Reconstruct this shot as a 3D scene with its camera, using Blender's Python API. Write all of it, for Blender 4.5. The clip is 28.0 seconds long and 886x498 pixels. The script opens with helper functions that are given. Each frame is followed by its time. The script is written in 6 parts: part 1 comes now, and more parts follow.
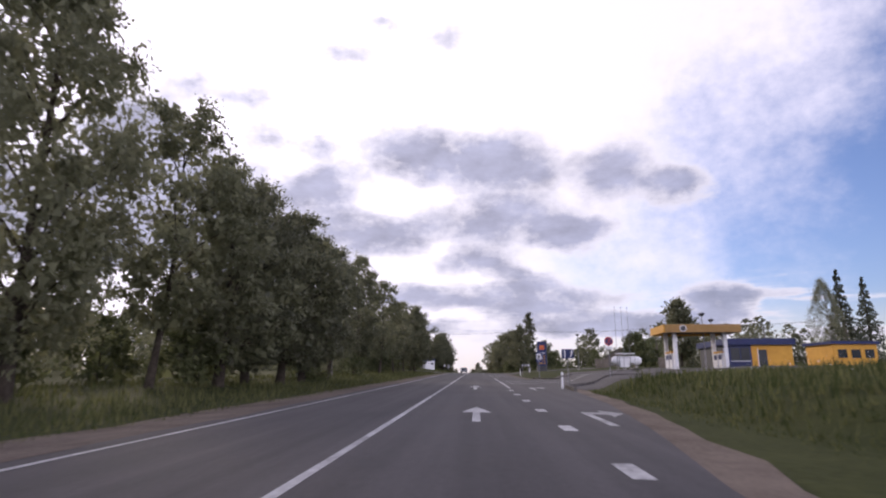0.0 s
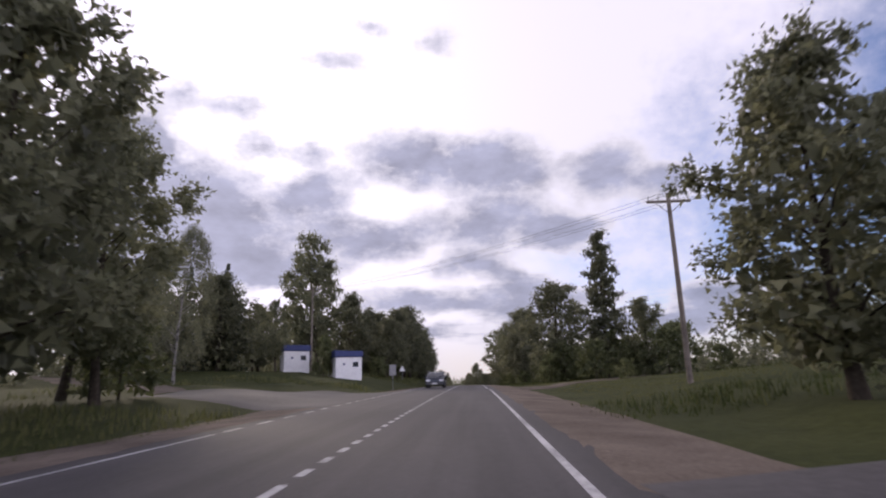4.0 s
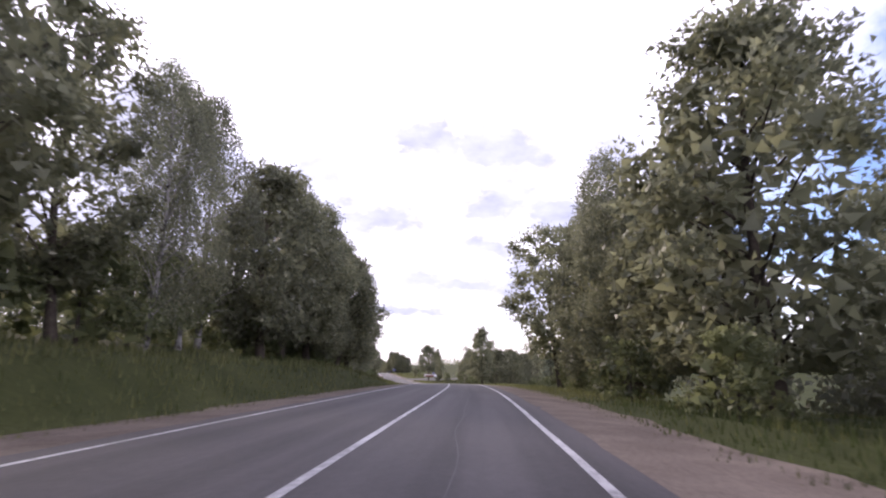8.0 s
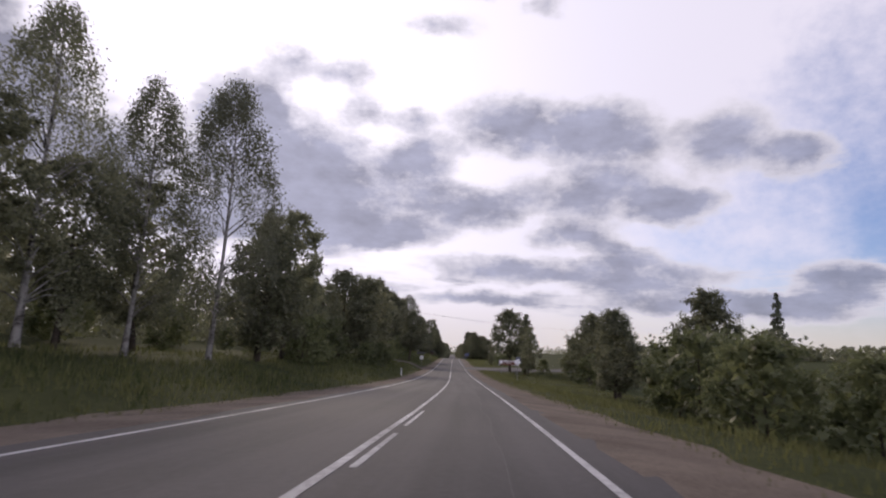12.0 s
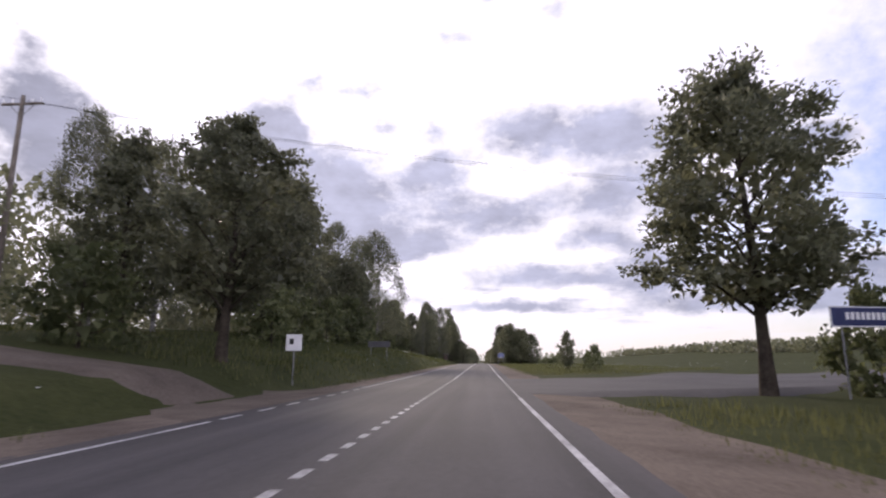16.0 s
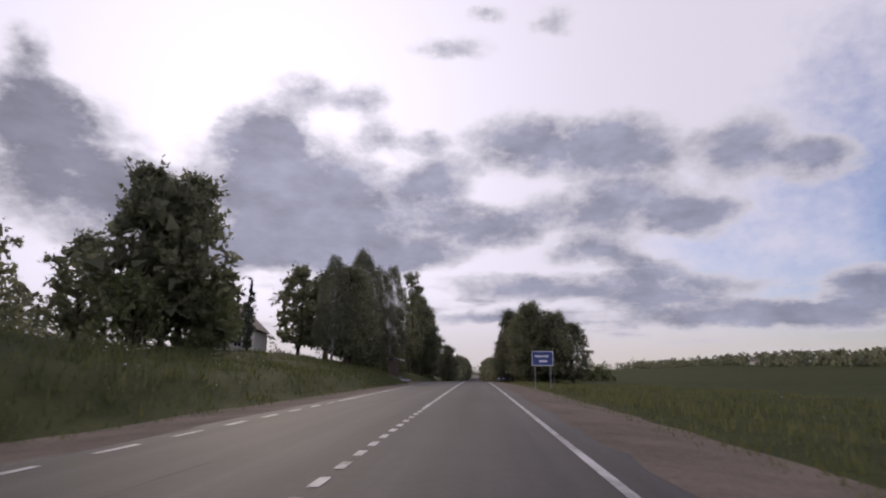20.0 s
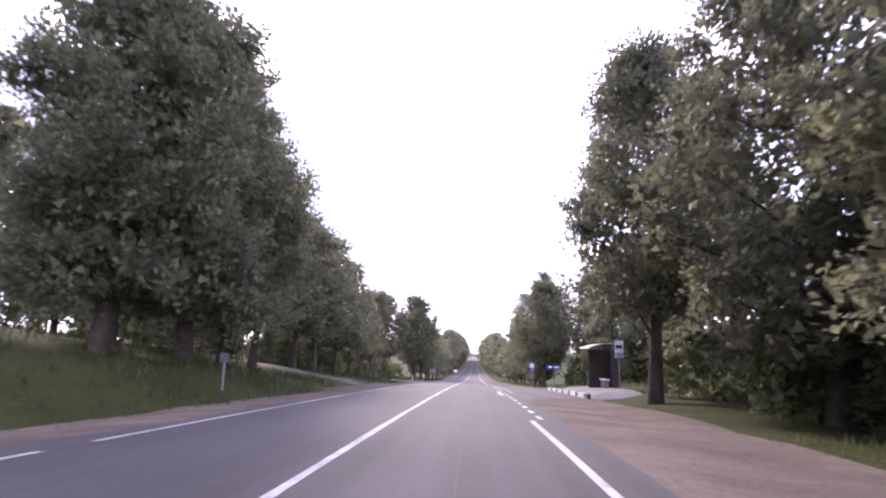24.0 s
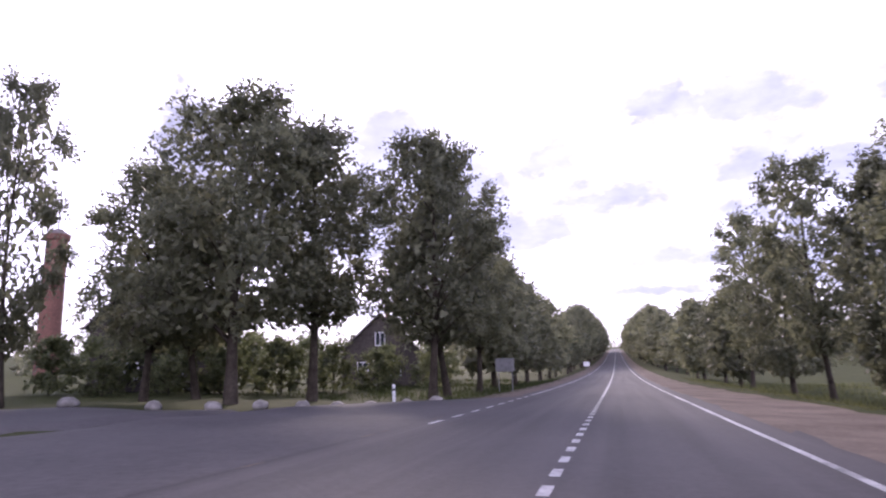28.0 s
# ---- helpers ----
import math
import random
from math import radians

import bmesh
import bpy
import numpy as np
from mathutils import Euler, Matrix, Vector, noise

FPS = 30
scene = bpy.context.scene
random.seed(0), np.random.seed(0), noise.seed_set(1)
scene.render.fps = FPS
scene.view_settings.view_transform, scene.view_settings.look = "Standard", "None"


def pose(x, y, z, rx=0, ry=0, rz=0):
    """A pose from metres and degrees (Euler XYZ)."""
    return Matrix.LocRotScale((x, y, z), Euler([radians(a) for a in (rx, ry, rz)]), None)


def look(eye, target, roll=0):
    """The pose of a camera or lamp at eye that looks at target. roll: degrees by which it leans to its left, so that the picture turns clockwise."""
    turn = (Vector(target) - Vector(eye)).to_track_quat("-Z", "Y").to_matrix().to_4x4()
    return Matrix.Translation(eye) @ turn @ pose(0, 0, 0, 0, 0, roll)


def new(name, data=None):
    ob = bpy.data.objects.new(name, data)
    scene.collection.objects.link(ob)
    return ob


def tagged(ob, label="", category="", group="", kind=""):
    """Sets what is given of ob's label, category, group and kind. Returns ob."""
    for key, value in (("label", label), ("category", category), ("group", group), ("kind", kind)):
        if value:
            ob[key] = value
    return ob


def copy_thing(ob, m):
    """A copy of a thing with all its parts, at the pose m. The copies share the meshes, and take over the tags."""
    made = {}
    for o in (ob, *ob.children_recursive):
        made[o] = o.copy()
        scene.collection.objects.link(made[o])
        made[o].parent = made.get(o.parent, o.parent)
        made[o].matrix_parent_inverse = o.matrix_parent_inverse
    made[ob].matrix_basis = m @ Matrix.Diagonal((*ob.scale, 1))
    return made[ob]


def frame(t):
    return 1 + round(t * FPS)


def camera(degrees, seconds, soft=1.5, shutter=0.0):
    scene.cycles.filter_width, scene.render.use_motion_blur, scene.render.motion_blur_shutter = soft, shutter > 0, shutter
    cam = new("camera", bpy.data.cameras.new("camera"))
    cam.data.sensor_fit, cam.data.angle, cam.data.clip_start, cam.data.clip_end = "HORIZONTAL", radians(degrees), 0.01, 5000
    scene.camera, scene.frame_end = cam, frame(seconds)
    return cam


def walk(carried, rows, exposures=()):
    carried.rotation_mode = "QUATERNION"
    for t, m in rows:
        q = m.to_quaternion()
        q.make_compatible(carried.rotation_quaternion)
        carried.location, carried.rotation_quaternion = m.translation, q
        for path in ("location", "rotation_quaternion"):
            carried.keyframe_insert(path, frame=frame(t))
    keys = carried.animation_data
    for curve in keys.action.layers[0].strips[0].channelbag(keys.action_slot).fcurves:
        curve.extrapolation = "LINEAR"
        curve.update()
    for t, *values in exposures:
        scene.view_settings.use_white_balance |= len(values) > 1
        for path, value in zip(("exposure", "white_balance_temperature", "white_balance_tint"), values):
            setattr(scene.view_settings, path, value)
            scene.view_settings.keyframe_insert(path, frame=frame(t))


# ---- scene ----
cam = camera(75.7, 28.0, soft=2.1, shutter=0.12)
# seconds, x, y, z, pitch above level, lean, heading
PATH = [
    (0.0, 0.04, 0.00, 1.08, 12.81, -0.14, 3.31),
    (0.5, -0.02, 14.15, 1.33, 13.24, 0.84, 3.32),
    (1.0, -0.07, 28.05, 1.59, 13.32, -0.04, 3.61),
    (1.5, -0.11, 41.52, 1.85, 12.81, -0.03, 3.59),
    (2.0, -0.14, 54.48, 2.11, 13.35, -1.22, 3.07),
    (2.5, -0.08, 67.07, 2.36, 13.47, 0.17, 2.48),
    (3.0, 0.04, 79.67, 2.61, 13.32, 0.55, 2.72),
    (3.5, 0.17, 92.57, 2.85, 13.22, 0.99, 2.92),
    (4.0, 0.29, 105.84, 3.09, 13.19, 1.49, 3.16),
    (4.5, 0.42, 119.49, 3.29, 13.39, 2.21, 3.60),
    (5.0, 0.37, 133.35, 3.47, 13.24, 0.71, 3.42),
    (5.5, 0.40, 147.14, 3.60, 12.45, -1.21, 2.68),
    (6.0, 0.42, 160.67, 3.68, 12.46, -0.89, 3.17),
    (6.5, 0.33, 174.03, 3.72, 12.67, 0.29, 3.95),
    (7.0, 0.23, 187.43, 3.71, 12.05, 1.17, 4.02),
    (7.5, 0.10, 200.91, 3.66, 12.25, 0.27, 3.82),
    (8.0, -0.03, 214.38, 3.56, 11.23, -0.74, 3.35),
    (8.5, 0.03, 227.71, 3.42, 10.99, -0.76, 3.43),
    (9.0, 0.03, 240.89, 3.22, 11.35, -0.70, 3.77),
    (9.5, -0.33, 253.93, 2.97, 10.96, 0.43, 4.79),
    (10.0, -0.91, 266.91, 2.65, 10.85, -1.49, 6.19),
    (10.5, -1.68, 279.84, 2.27, 10.18, -1.92, 7.53),
    (11.0, -2.80, 292.66, 1.84, 9.75, -3.00, 9.57),
    (11.5, -4.34, 305.33, 1.36, 9.62, -2.52, 11.05),
    (12.0, -6.19, 317.87, 0.86, 9.86, -2.65, 12.38),
    (12.5, -8.16, 330.40, 0.35, 9.45, -2.01, 13.91),
    (13.0, -10.29, 343.04, -0.15, 9.76, -1.44, 13.73),
    (13.5, -12.56, 355.88, -0.62, 10.03, -0.83, 13.92),
    (14.0, -14.95, 368.94, -1.05, 10.29, -0.25, 14.20),
    (14.5, -17.47, 382.21, -1.43, 10.50, 0.17, 14.62),
    (15.0, -20.16, 395.66, -1.75, 11.06, -0.48, 15.12),
    (15.5, -22.93, 409.21, -2.00, 11.01, -0.47, 15.40),
    (16.0, -25.70, 422.74, -2.19, 10.83, 0.05, 15.33),
    (16.5, -28.43, 436.10, -2.31, 11.93, 0.92, 15.13),
    (17.0, -31.11, 449.22, -2.38, 11.72, 0.05, 15.19),
    (17.5, -33.75, 462.11, -2.41, 11.86, -0.32, 15.05),
    (18.0, -36.38, 474.91, -2.41, 11.73, -0.57, 15.06),
    (18.5, -38.95, 487.80, -2.40, 12.12, 0.25, 14.82),
    (19.0, -41.55, 500.80, -2.39, 12.13, 0.88, 14.76),
    (19.5, -44.25, 513.78, -2.39, 11.82, -0.03, 14.80),
    (20.0, -46.91, 526.60, -2.40, 11.91, -0.55, 14.74),
    (20.5, -49.53, 539.21, -2.43, 11.74, -1.08, 14.55),
    (21.0, -52.02, 551.75, -2.47, 11.81, -0.78, 14.76),
    (21.5, -54.52, 564.32, -2.52, 11.87, -0.50, 14.68),
    (22.0, -57.05, 577.07, -2.60, 11.87, -0.20, 14.47),
    (22.5, -59.64, 590.06, -2.71, 11.52, 0.22, 13.96),
    (23.0, -62.28, 603.35, -2.89, 10.98, -0.38, 13.86),
    (23.5, -64.99, 616.84, -3.14, 10.35, -0.36, 14.16),
    (24.0, -67.70, 630.34, -3.48, 10.11, -1.46, 14.61),
    (24.5, -70.30, 643.52, -3.88, 9.80, -0.53, 14.46),
    (25.0, -72.76, 655.97, -4.31, 9.83, -0.03, 14.21),
    (25.5, -74.96, 667.27, -4.76, 9.58, -0.19, 14.11),
    (26.0, -76.85, 677.01, -5.18, 9.63, -1.09, 14.37),
    (26.5, -78.57, 685.01, -5.55, 9.29, -0.41, 14.94),
    (27.0, -79.97, 691.48, -5.86, 9.18, -0.71, 15.09),
    (27.5, -81.35, 696.78, -6.11, 9.12, 0.71, 17.33),
    (28.0, -82.97, 701.26, -6.33, 10.05, 1.59, 28.07),
]
walk(cam, [(t, pose(x, y, z, 90 + p, r, h)) for t, x, y, z, p, r, h in PATH],
     exposures=[(0, -0.2, 6340, 19), (2, -0.32, 6340, 19), (4.5, -0.38, 6340, 19), (5, -0.4, 6340, 19), (6, 0.15, 6200, 22), (7, 0.35, 6200, 22), (8, 0.7, 6200, 22), (9.2, 1, 6200, 22), (10, -0.15, 6400, 17), (11, -0.55, 6400, 17), (15.2, -0.55, 6400, 17), (16, -0.05, 6400, 17), (17, -0.4, 6400, 17), (18, -0.5, 6400, 17), (20.5, -0.8, 6400, 17), (22.5, -0.3, 6400, 17), (23, 0.18, 6100, 24), (24, 1.35, 5880, 31), (25, 0.9, 5880, 31), (26, 0.65, 5880, 31), (27, 0.65, 5880, 31), (28, 0.68, 5880, 31)])

# ---------------------------------------------------------------- plan of the road
# heading (degrees, to the left) and slope (degrees) along the road, by metres driven
HEAD = [(-400, 0), (230, 0), (241, .73), (254, 1.57), (267, 2.76), (280, 4.27), (293, 5.97), (306, 7.58), (319, 8.86), (331.5, 9.7),
        (344.5, 10.21), (357.5, 10.56), (371, 10.89), (384.5, 11.4), (4000, 11.4)]
SLOPE = [(-400, .6), (0, 1.0), (41, 1.12), (67, 1.15), (93, 1.06), (106, .95), (120, .8), (147, .44), (174, .07), (201, -.32), (228, -.74),
         (254, -1.25), (280, -1.81), (306, -2.23), (318, -2.31), (331, -2.29), (357, -1.99), (384, -1.47), (411, -.9), (438, -.4), (465, -.06),
         (491, .07), (518, -.01), (544, -.16), (569, -.27), (596, -.6), (623, -1.22), (650, -1.85), (674, -2.34), (699, -2.65), (740, -2.3),
         (800, -1.2), (870, -.4), (950, .2), (1050, .5), (1200, .35), (1300, 0), (1420, -.8), (1500, 0), (4000, 0)]
RS = np.arange(-300.0, 2401.0, 1.0)
RH = np.radians(np.interp(RS, *zip(*HEAD)))
RX = np.concatenate([[0], np.cumsum(-np.sin(RH))[:-1]])
RY = np.concatenate([[0], np.cumsum(np.cos(RH))[:-1]])
RZ = np.concatenate([[0], np.cumsum(np.tan(np.radians(np.interp(RS, *zip(*SLOPE)))))[:-1]])
RX, RY, RZ = RX - RX[300], RY - RY[300], RZ - RZ[300]


def fnoise(x, seed=0):
    """Smooth noise of one number, about -1 to 1."""
    x = np.asarray(x, float)
    return (np.sin(x + seed) + np.sin(x * 1.73 + 2.1 * seed + 1) + np.sin(x * 2.91 + 0.7 * seed + 2)) / 2.2


def road_z(s):
    return np.interp(s, RS, RZ)


def flat(s, d):
    """Place in plan of a point s metres along the road and d metres to the right of the driving line."""
    s, d = np.asarray(s, float), np.asarray(d, float)
    h, near = np.interp(s, RS, RH), np.clip(d, -60, 60)
    return np.interp(s, RS, RX) + near * np.cos(h) + (d - near), np.interp(s, RS, RY) + near * np.sin(h)


# height of the land beside the road over the road: s, at 9 m, 20 m, 60 m, 250 m
LEFT = [(-300, -.3, 0, 1, 3), (20, -.2, .1, .5, 2), (110, 0, .3, 1, 2), (150, .2, .9, 1.4, 2), (165, .6, 2.1, 2.5, 2), (195, .8, 2.2, 2.6, 2), (215, 1.3, 2.6, 3, 3), (260, 1.3, 2.4, 3, 4),
        (290, .3, 1.0, 2, 4), (350, .2, 1.2, 3, 6), (400, .7, 2.0, 4, 8), (440, .8, 2.2, 4, 8), (470, 1.3, 3.2, 5, 8), (510, 1.7, 4.0, 5.5, 8), (560, .8, 2.3, 4, 8),
        (600, .9, 2.8, 4, 7), (640, 1.2, 3.2, 4, 6), (660, .8, 2.4, 3, 4), (671, .3, 2.0, 2.6, 4), (695, .3, 1.3, 2, 3), (720, -.3, .1, .5, 0), (800, -.5, -.2, 1, 3), (2400, -.5, 0, 1, 5)]
RIGHT = [(-300, .3, 1, 3, 4), (0, .5, 1.6, 3.2, 4), (28, .55, 1.2, 2, 3), (50, .45, .9, 1.6, 2), (80, .5, .9, 1.6, 2), (110, .25, .7, 1.6, 2), (130, .2, 1.2, 2.6, 4),
         (170, .1, .7, 2, 4), (230, -.5, -.6, -1, -1), (280, -.6, -2.5, -5, -8), (350, -.7, -2, -4, -10), (420, -.6, -.5, -1, -6), (460, -.1, .2, .8, -2),
         (560, -.3, -.2, .2, -2), (620, -.4, -.6, -1, 5), (650, -.3, -.3, -.2, 7), (667, .28, .7, .9, 8), (688, .28, .7, .9, 9), (700, -.2, 0, .6, 10), (720, -.8, -1.2, .5, 12), (800, -.6, -1, 1, 14), (1000, -.6, -1, 1, 14), (2400, -.5, -1, -1, 6)]


def edge_right(s):
    """Where the asphalt ends on the right."""
    return np.interp(s, [-300, -10, 5, 11, 20, 33, 58, 66, 100, 108, 636, 661, 667, 682, 692, 700, 2400], [2.0, 2.1, 2.5, 3.5, 4.6, 5.4, 5.4, 5.0, 4.8, 2.0, 2.0, 2.1, 5.35, 5.35, 3.6, 2.0, 2.0])


def edge_left(s):
    return -np.interp(s, [-300, 594, 604, 630, 645, 2400], [5.75, 5.75, 8.6, 8.6, 5.75, 5.75])


def land_z(s, d):
    """Height of the ground at a place beside or under the road."""
    s, d = np.broadcast_arrays(np.asarray(s, float), np.asarray(d, float))
    side = d > 0
    a = np.abs(d)
    out = np.zeros(s.shape)
    for table, pick in ((LEFT, ~side), (RIGHT, side)):
        cols = np.array(table)
        h = [np.full(s.shape, -.16)] + [np.interp(s, cols[:, 0], cols[:, k]) for k in range(1, 5)]
        edge = np.where(side, edge_right(s), -edge_left(s))
        x0 = np.maximum(edge + np.where(side, 1.6, 2.1), 6.2)
        far = h[4] + (np.where(side, 16, 8)) * np.clip((a - 250) / 650, 0, 1)
        far = far + (np.where(side, 30, 10)) * np.clip((a - 900) / 1700, 0, 1)
        v = np.full(s.shape, -.16)
        xs = [x0, np.maximum(x0 + 2.8, 9), np.maximum(x0 + 12, 20), np.full(s.shape, 60.0), np.full(s.shape, 250.0)]
        for k in range(4):
            f = np.clip((a - xs[k]) / (xs[k + 1] - xs[k]), 0, 1)
            f = f * f * (3 - 2 * f) if k == 0 else f
            v = v + (h[k + 1] - h[k]) * f
        v = np.where(a > 250, far, v)
        bumps = np.clip((a - x0) / 6, 0, 1) * (.10 * fnoise(s * .35 + d * .21, 1) + .12 * fnoise(s * .11 - d * .17, 2))
        bumps = bumps + np.clip((a - 60) / 300, 0, 1) * 2.0 * fnoise(s * .013 + d * .004, 5)
        out = np.where(pick, v + bumps, out)
    return road_z(s) + out


def spot(s, d, up=0.0, turn=0.0, lie=True):
    """Pose of a thing that stands on the land, its y along the road."""
    x, y = flat(s, d)
    z = float(land_z(s, d)) if lie else float(road_z(s))
    return pose(float(x), float(y), z + up, 0, 0, math.degrees(float(np.interp(s, RS, RH))) + turn)


CLOUDS_A = [(-31.3, 17.3, 10.2, 6.3), (-25.6, 14.5, 11.2, 5.8), (-33.3, 21.4, 4.8, 4.1), (-50.5, 16.5, 7.9, 6.5), (-52.7, 20.6, 3.8, 3.4), (-53.7, 25.1, 2.6, 2.2), (-29.4, 26.1, 4.3, 2.3), (-21.5, 22.7, 3.7, 2.1), (-15.8, 18.5, 4.8, 3.3), (-11.0, 14.0, 7.3, 2.6), (-5.0, 21.9, 9.5, 3.5), (4.0, 20.6, 6.4, 4.1), (2.6, 15.3, 11.0, 2.8), (9.7, 14.0, 4.3, 2.0), (14.5, 19.8, 4.9, 3.5), (20.0, 17.5, 3.5, 2.2)]
CLOUDS_B = [(0.2, 11.4, 5.4, 1.7), (-6.5, 8.1, 8.7, 1.6), (6.3, 7.4, 9.3, 1.9), (4.9, 9.6, 3.8, 1.4), (-14.1, 31.3, 5.4, 1.2), (-2.6, 33.3, 2.8, 1.5), (-10.3, 34.0, 3.0, .8), (10.0, 5.0, 9.9, 1.3), (-8.3, 5.1, 8.3, 1.0), (22.3, 6.7, 3.7, 1.9), (18.2, 4.6, 7.5, 1.5), (-23.8, 26.3, 3.0, 2.1), (-16.4, 22.6, 2.3, 1.3), (-18.0, 11.1, 6.5, 1.5), (-39.5, 10.7, 9.5, 3.0), (-43.7, 14.8, 5.1, 3.2), (-28.0, 11.6, 10.0, 2.6)]
# ---------------------------------------------------------------- sky and sun
SUN_AZ, SUN_UP = 33.0, 24.0     # degrees to the left of the first heading, above the horizon


def sky():
    world = bpy.data.worlds.new("sky")
    scene.world = world
    world.use_nodes = True
    nt = world.node_tree
    nt.nodes.clear()
    N, L = nt.nodes.new, nt.links.new

    def m(op, a, b=None, c=None, clamp=False):
        n = N("ShaderNodeMath")
        n.operation, n.use_clamp = op, clamp
        for i, v in enumerate((a, b, c)):
            if v is None:
                continue
            if isinstance(v, (int, float)):
                n.inputs[i].default_value = v
            else:
                L(v, n.inputs[i])
        return n.outputs[0]

    def mix(f, a, b):
        n = N("ShaderNodeMix")
        n.data_type = "RGBA"
        for sock, v in ((n.inputs[0], f), (n.inputs[6], a), (n.inputs[7], b)):
            if isinstance(v, (int, float, tuple)):
                sock.default_value = v
            else:
                L(v, sock)
        return n.outputs[2]

    def ramp(v, lo, hi):
        n = N("ShaderNodeMapRange")
        n.interpolation_type = "SMOOTHSTEP"
        L(v, n.inputs[0])
        n.inputs[1].default_value, n.inputs[2].default_value = lo, hi
        return n.outputs[0]

    co = N("ShaderNodeTexCoord")
    sep = N("ShaderNodeSeparateXYZ")
    L(co.outputs["Generated"], sep.inputs[0])
    x, y, z = sep.outputs
    az = m("MULTIPLY", m("ARCTAN2", x, y), 180 / math.pi)           # to the right
    el = m("MULTIPLY", m("ARCSINE", z), 180 / math.pi)
    plane = N("ShaderNodeCombineXYZ")
    L(az, plane.inputs[0])
    L(el, plane.inputs[1])

    def cloud_noise(scale, detail, stretch=1.0):
        n = N("ShaderNodeTexNoise")
        mp = N("ShaderNodeMapping")
        mp.inputs["Scale"].default_value = (scale, scale * stretch, 1)
        L(plane.outputs[0], mp.inputs[0])
        L(mp.outputs[0], n.inputs["Vector"])
        n.inputs["Scale"].default_value, n.inputs["Detail"].default_value, n.inputs["Roughness"].default_value = 1.0, detail, .58
        return n
    warp = cloud_noise(.22, 5, 1.7)
    off = N("ShaderNodeVectorMath")
    off.operation = "MULTIPLY_ADD"
    L(warp.outputs["Color"], off.inputs[0])
    off.inputs[1].default_value, off.inputs[2].default_value = (4.6, 2.8, 0), (-2.3, -1.4, 0)
    bent = N("ShaderNodeVectorMath")
    L(plane.outputs[0], bent.inputs[0])
    L(off.outputs[0], bent.inputs[1])

    # the large clouds: bearing to the right, height, half width, half height, all in degrees
    clouds = CLOUDS_A + CLOUDS_B
    total = None
    for a, e, w, h in clouds:
        w, h = w * 1.16, h * 1.14
        mp = N("ShaderNodeMapping")
        mp.inputs["Location"].default_value = (-a / w, -e / h, 0)
        mp.inputs["Scale"].default_value = (1 / w, 1 / h, 0)
        L(bent.outputs[0], mp.inputs[0])
        g = N("ShaderNodeTexGradient")
        g.gradient_type = "SPHERICAL"
        L(mp.outputs[0], g.inputs[0])
        fac = m("MULTIPLY", g.outputs["Fac"], .5 if e > 30 else .62) if e > 22.5 else g.outputs["Fac"]
        total = fac if total is None else m("ADD", total, fac)
    # further round the sky the clouds go on
    round_az = m("ABSOLUTE", m("ADD", az, 5))
    other = m("MULTIPLY", ramp(cloud_noise(.045, 3, 2.2).outputs["Fac"], .5, .75), ramp(round_az, 52, 75))
    total = m("ADD", total, m("MULTIPLY", other, .3))
    # long low banks towards the horizon
    banks = m("MULTIPLY", ramp(cloud_noise(.06, 5, 7.0).outputs["Fac"], .46, .66), m("MULTIPLY", ramp(el, 11, 6), ramp(el, 1.0, 3.0)))
    total = m("ADD", total, m("MULTIPLY", banks, .42))
    puffs = m("ADD", m("ADD", m("MULTIPLY", cloud_noise(.34, 6, 1.5).outputs["Fac"], .5), m("MULTIPLY", cloud_noise(.12, 3, 1.8).outputs["Fac"], .25)), m("MULTIPLY", cloud_noise(1.0, 5, 1.4).outputs["Fac"], .25))
    dens = m("MULTIPLY", total, m("MULTIPLY_ADD", puffs, 3.5, -.55))
    cover = ramp(dens, .03, .42)
    thick = ramp(dens, .12, .95)

    sunway = Vector((-math.sin(radians(SUN_AZ)) * math.cos(radians(SUN_UP)), math.cos(radians(SUN_AZ)) * math.cos(radians(SUN_UP)), math.sin(radians(SUN_UP))))
    dot = N("ShaderNodeVectorMath")
    dot.operation = "DOT_PRODUCT"
    L(co.outputs["Generated"], dot.inputs[0])
    dot.inputs[1].default_value = sunway
    near_sun = dot.outputs["Value"]

    tex = N("ShaderNodeTexSky")
    tex.sky_type, tex.sun_disc = "NISHITA", False
    tex.sun_elevation, tex.sun_rotation = radians(SUN_UP), radians(-SUN_AZ)
    clear = N("ShaderNodeVectorMath")
    clear.operation = "MULTIPLY"
    L(tex.outputs[0], clear.inputs[0])
    clear.inputs[1].default_value = (.115, .125, .165)
    # a thin veil of high cloud, bright round the sun, broken and blue away from it
    veil_n = cloud_noise(.11, 8, 1.3).outputs["Fac"]
    mottle = cloud_noise(.8, 4, 1.2).outputs["Fac"]
    streak = m("ADD", m("MULTIPLY", near_sun, 1.25), m("MULTIPLY_ADD", veil_n, .62, -.31))
    streak = m("ADD", streak, m("MULTIPLY_ADD", mottle, .16, -.08))
    streak = m("ADD", streak, m("MULTIPLY", ramp(el, 12, 32), .22))
    # behind the camera, out of view, a white veil is added to light the tree faces
    veil = m("MAXIMUM", m("MULTIPLY", ramp(streak, .53, 1.08), .96), m("MULTIPLY", ramp(near_sun, .25, -.45), m("MULTIPLY_ADD", ramp(veil_n, .35, .6), .5, .45)))
    glow = m("POWER", m("MAXIMUM", near_sun, 0), 10)
    # the last term raises the unseen sky away from the sun as fill light
    bright = m("ADD", m("MULTIPLY_ADD", glow, .65, 1.22), m("MULTIPLY", ramp(near_sun, .25, -.6), 1.7))
    vcol = N("ShaderNodeVectorMath")
    vcol.operation = "SCALE"
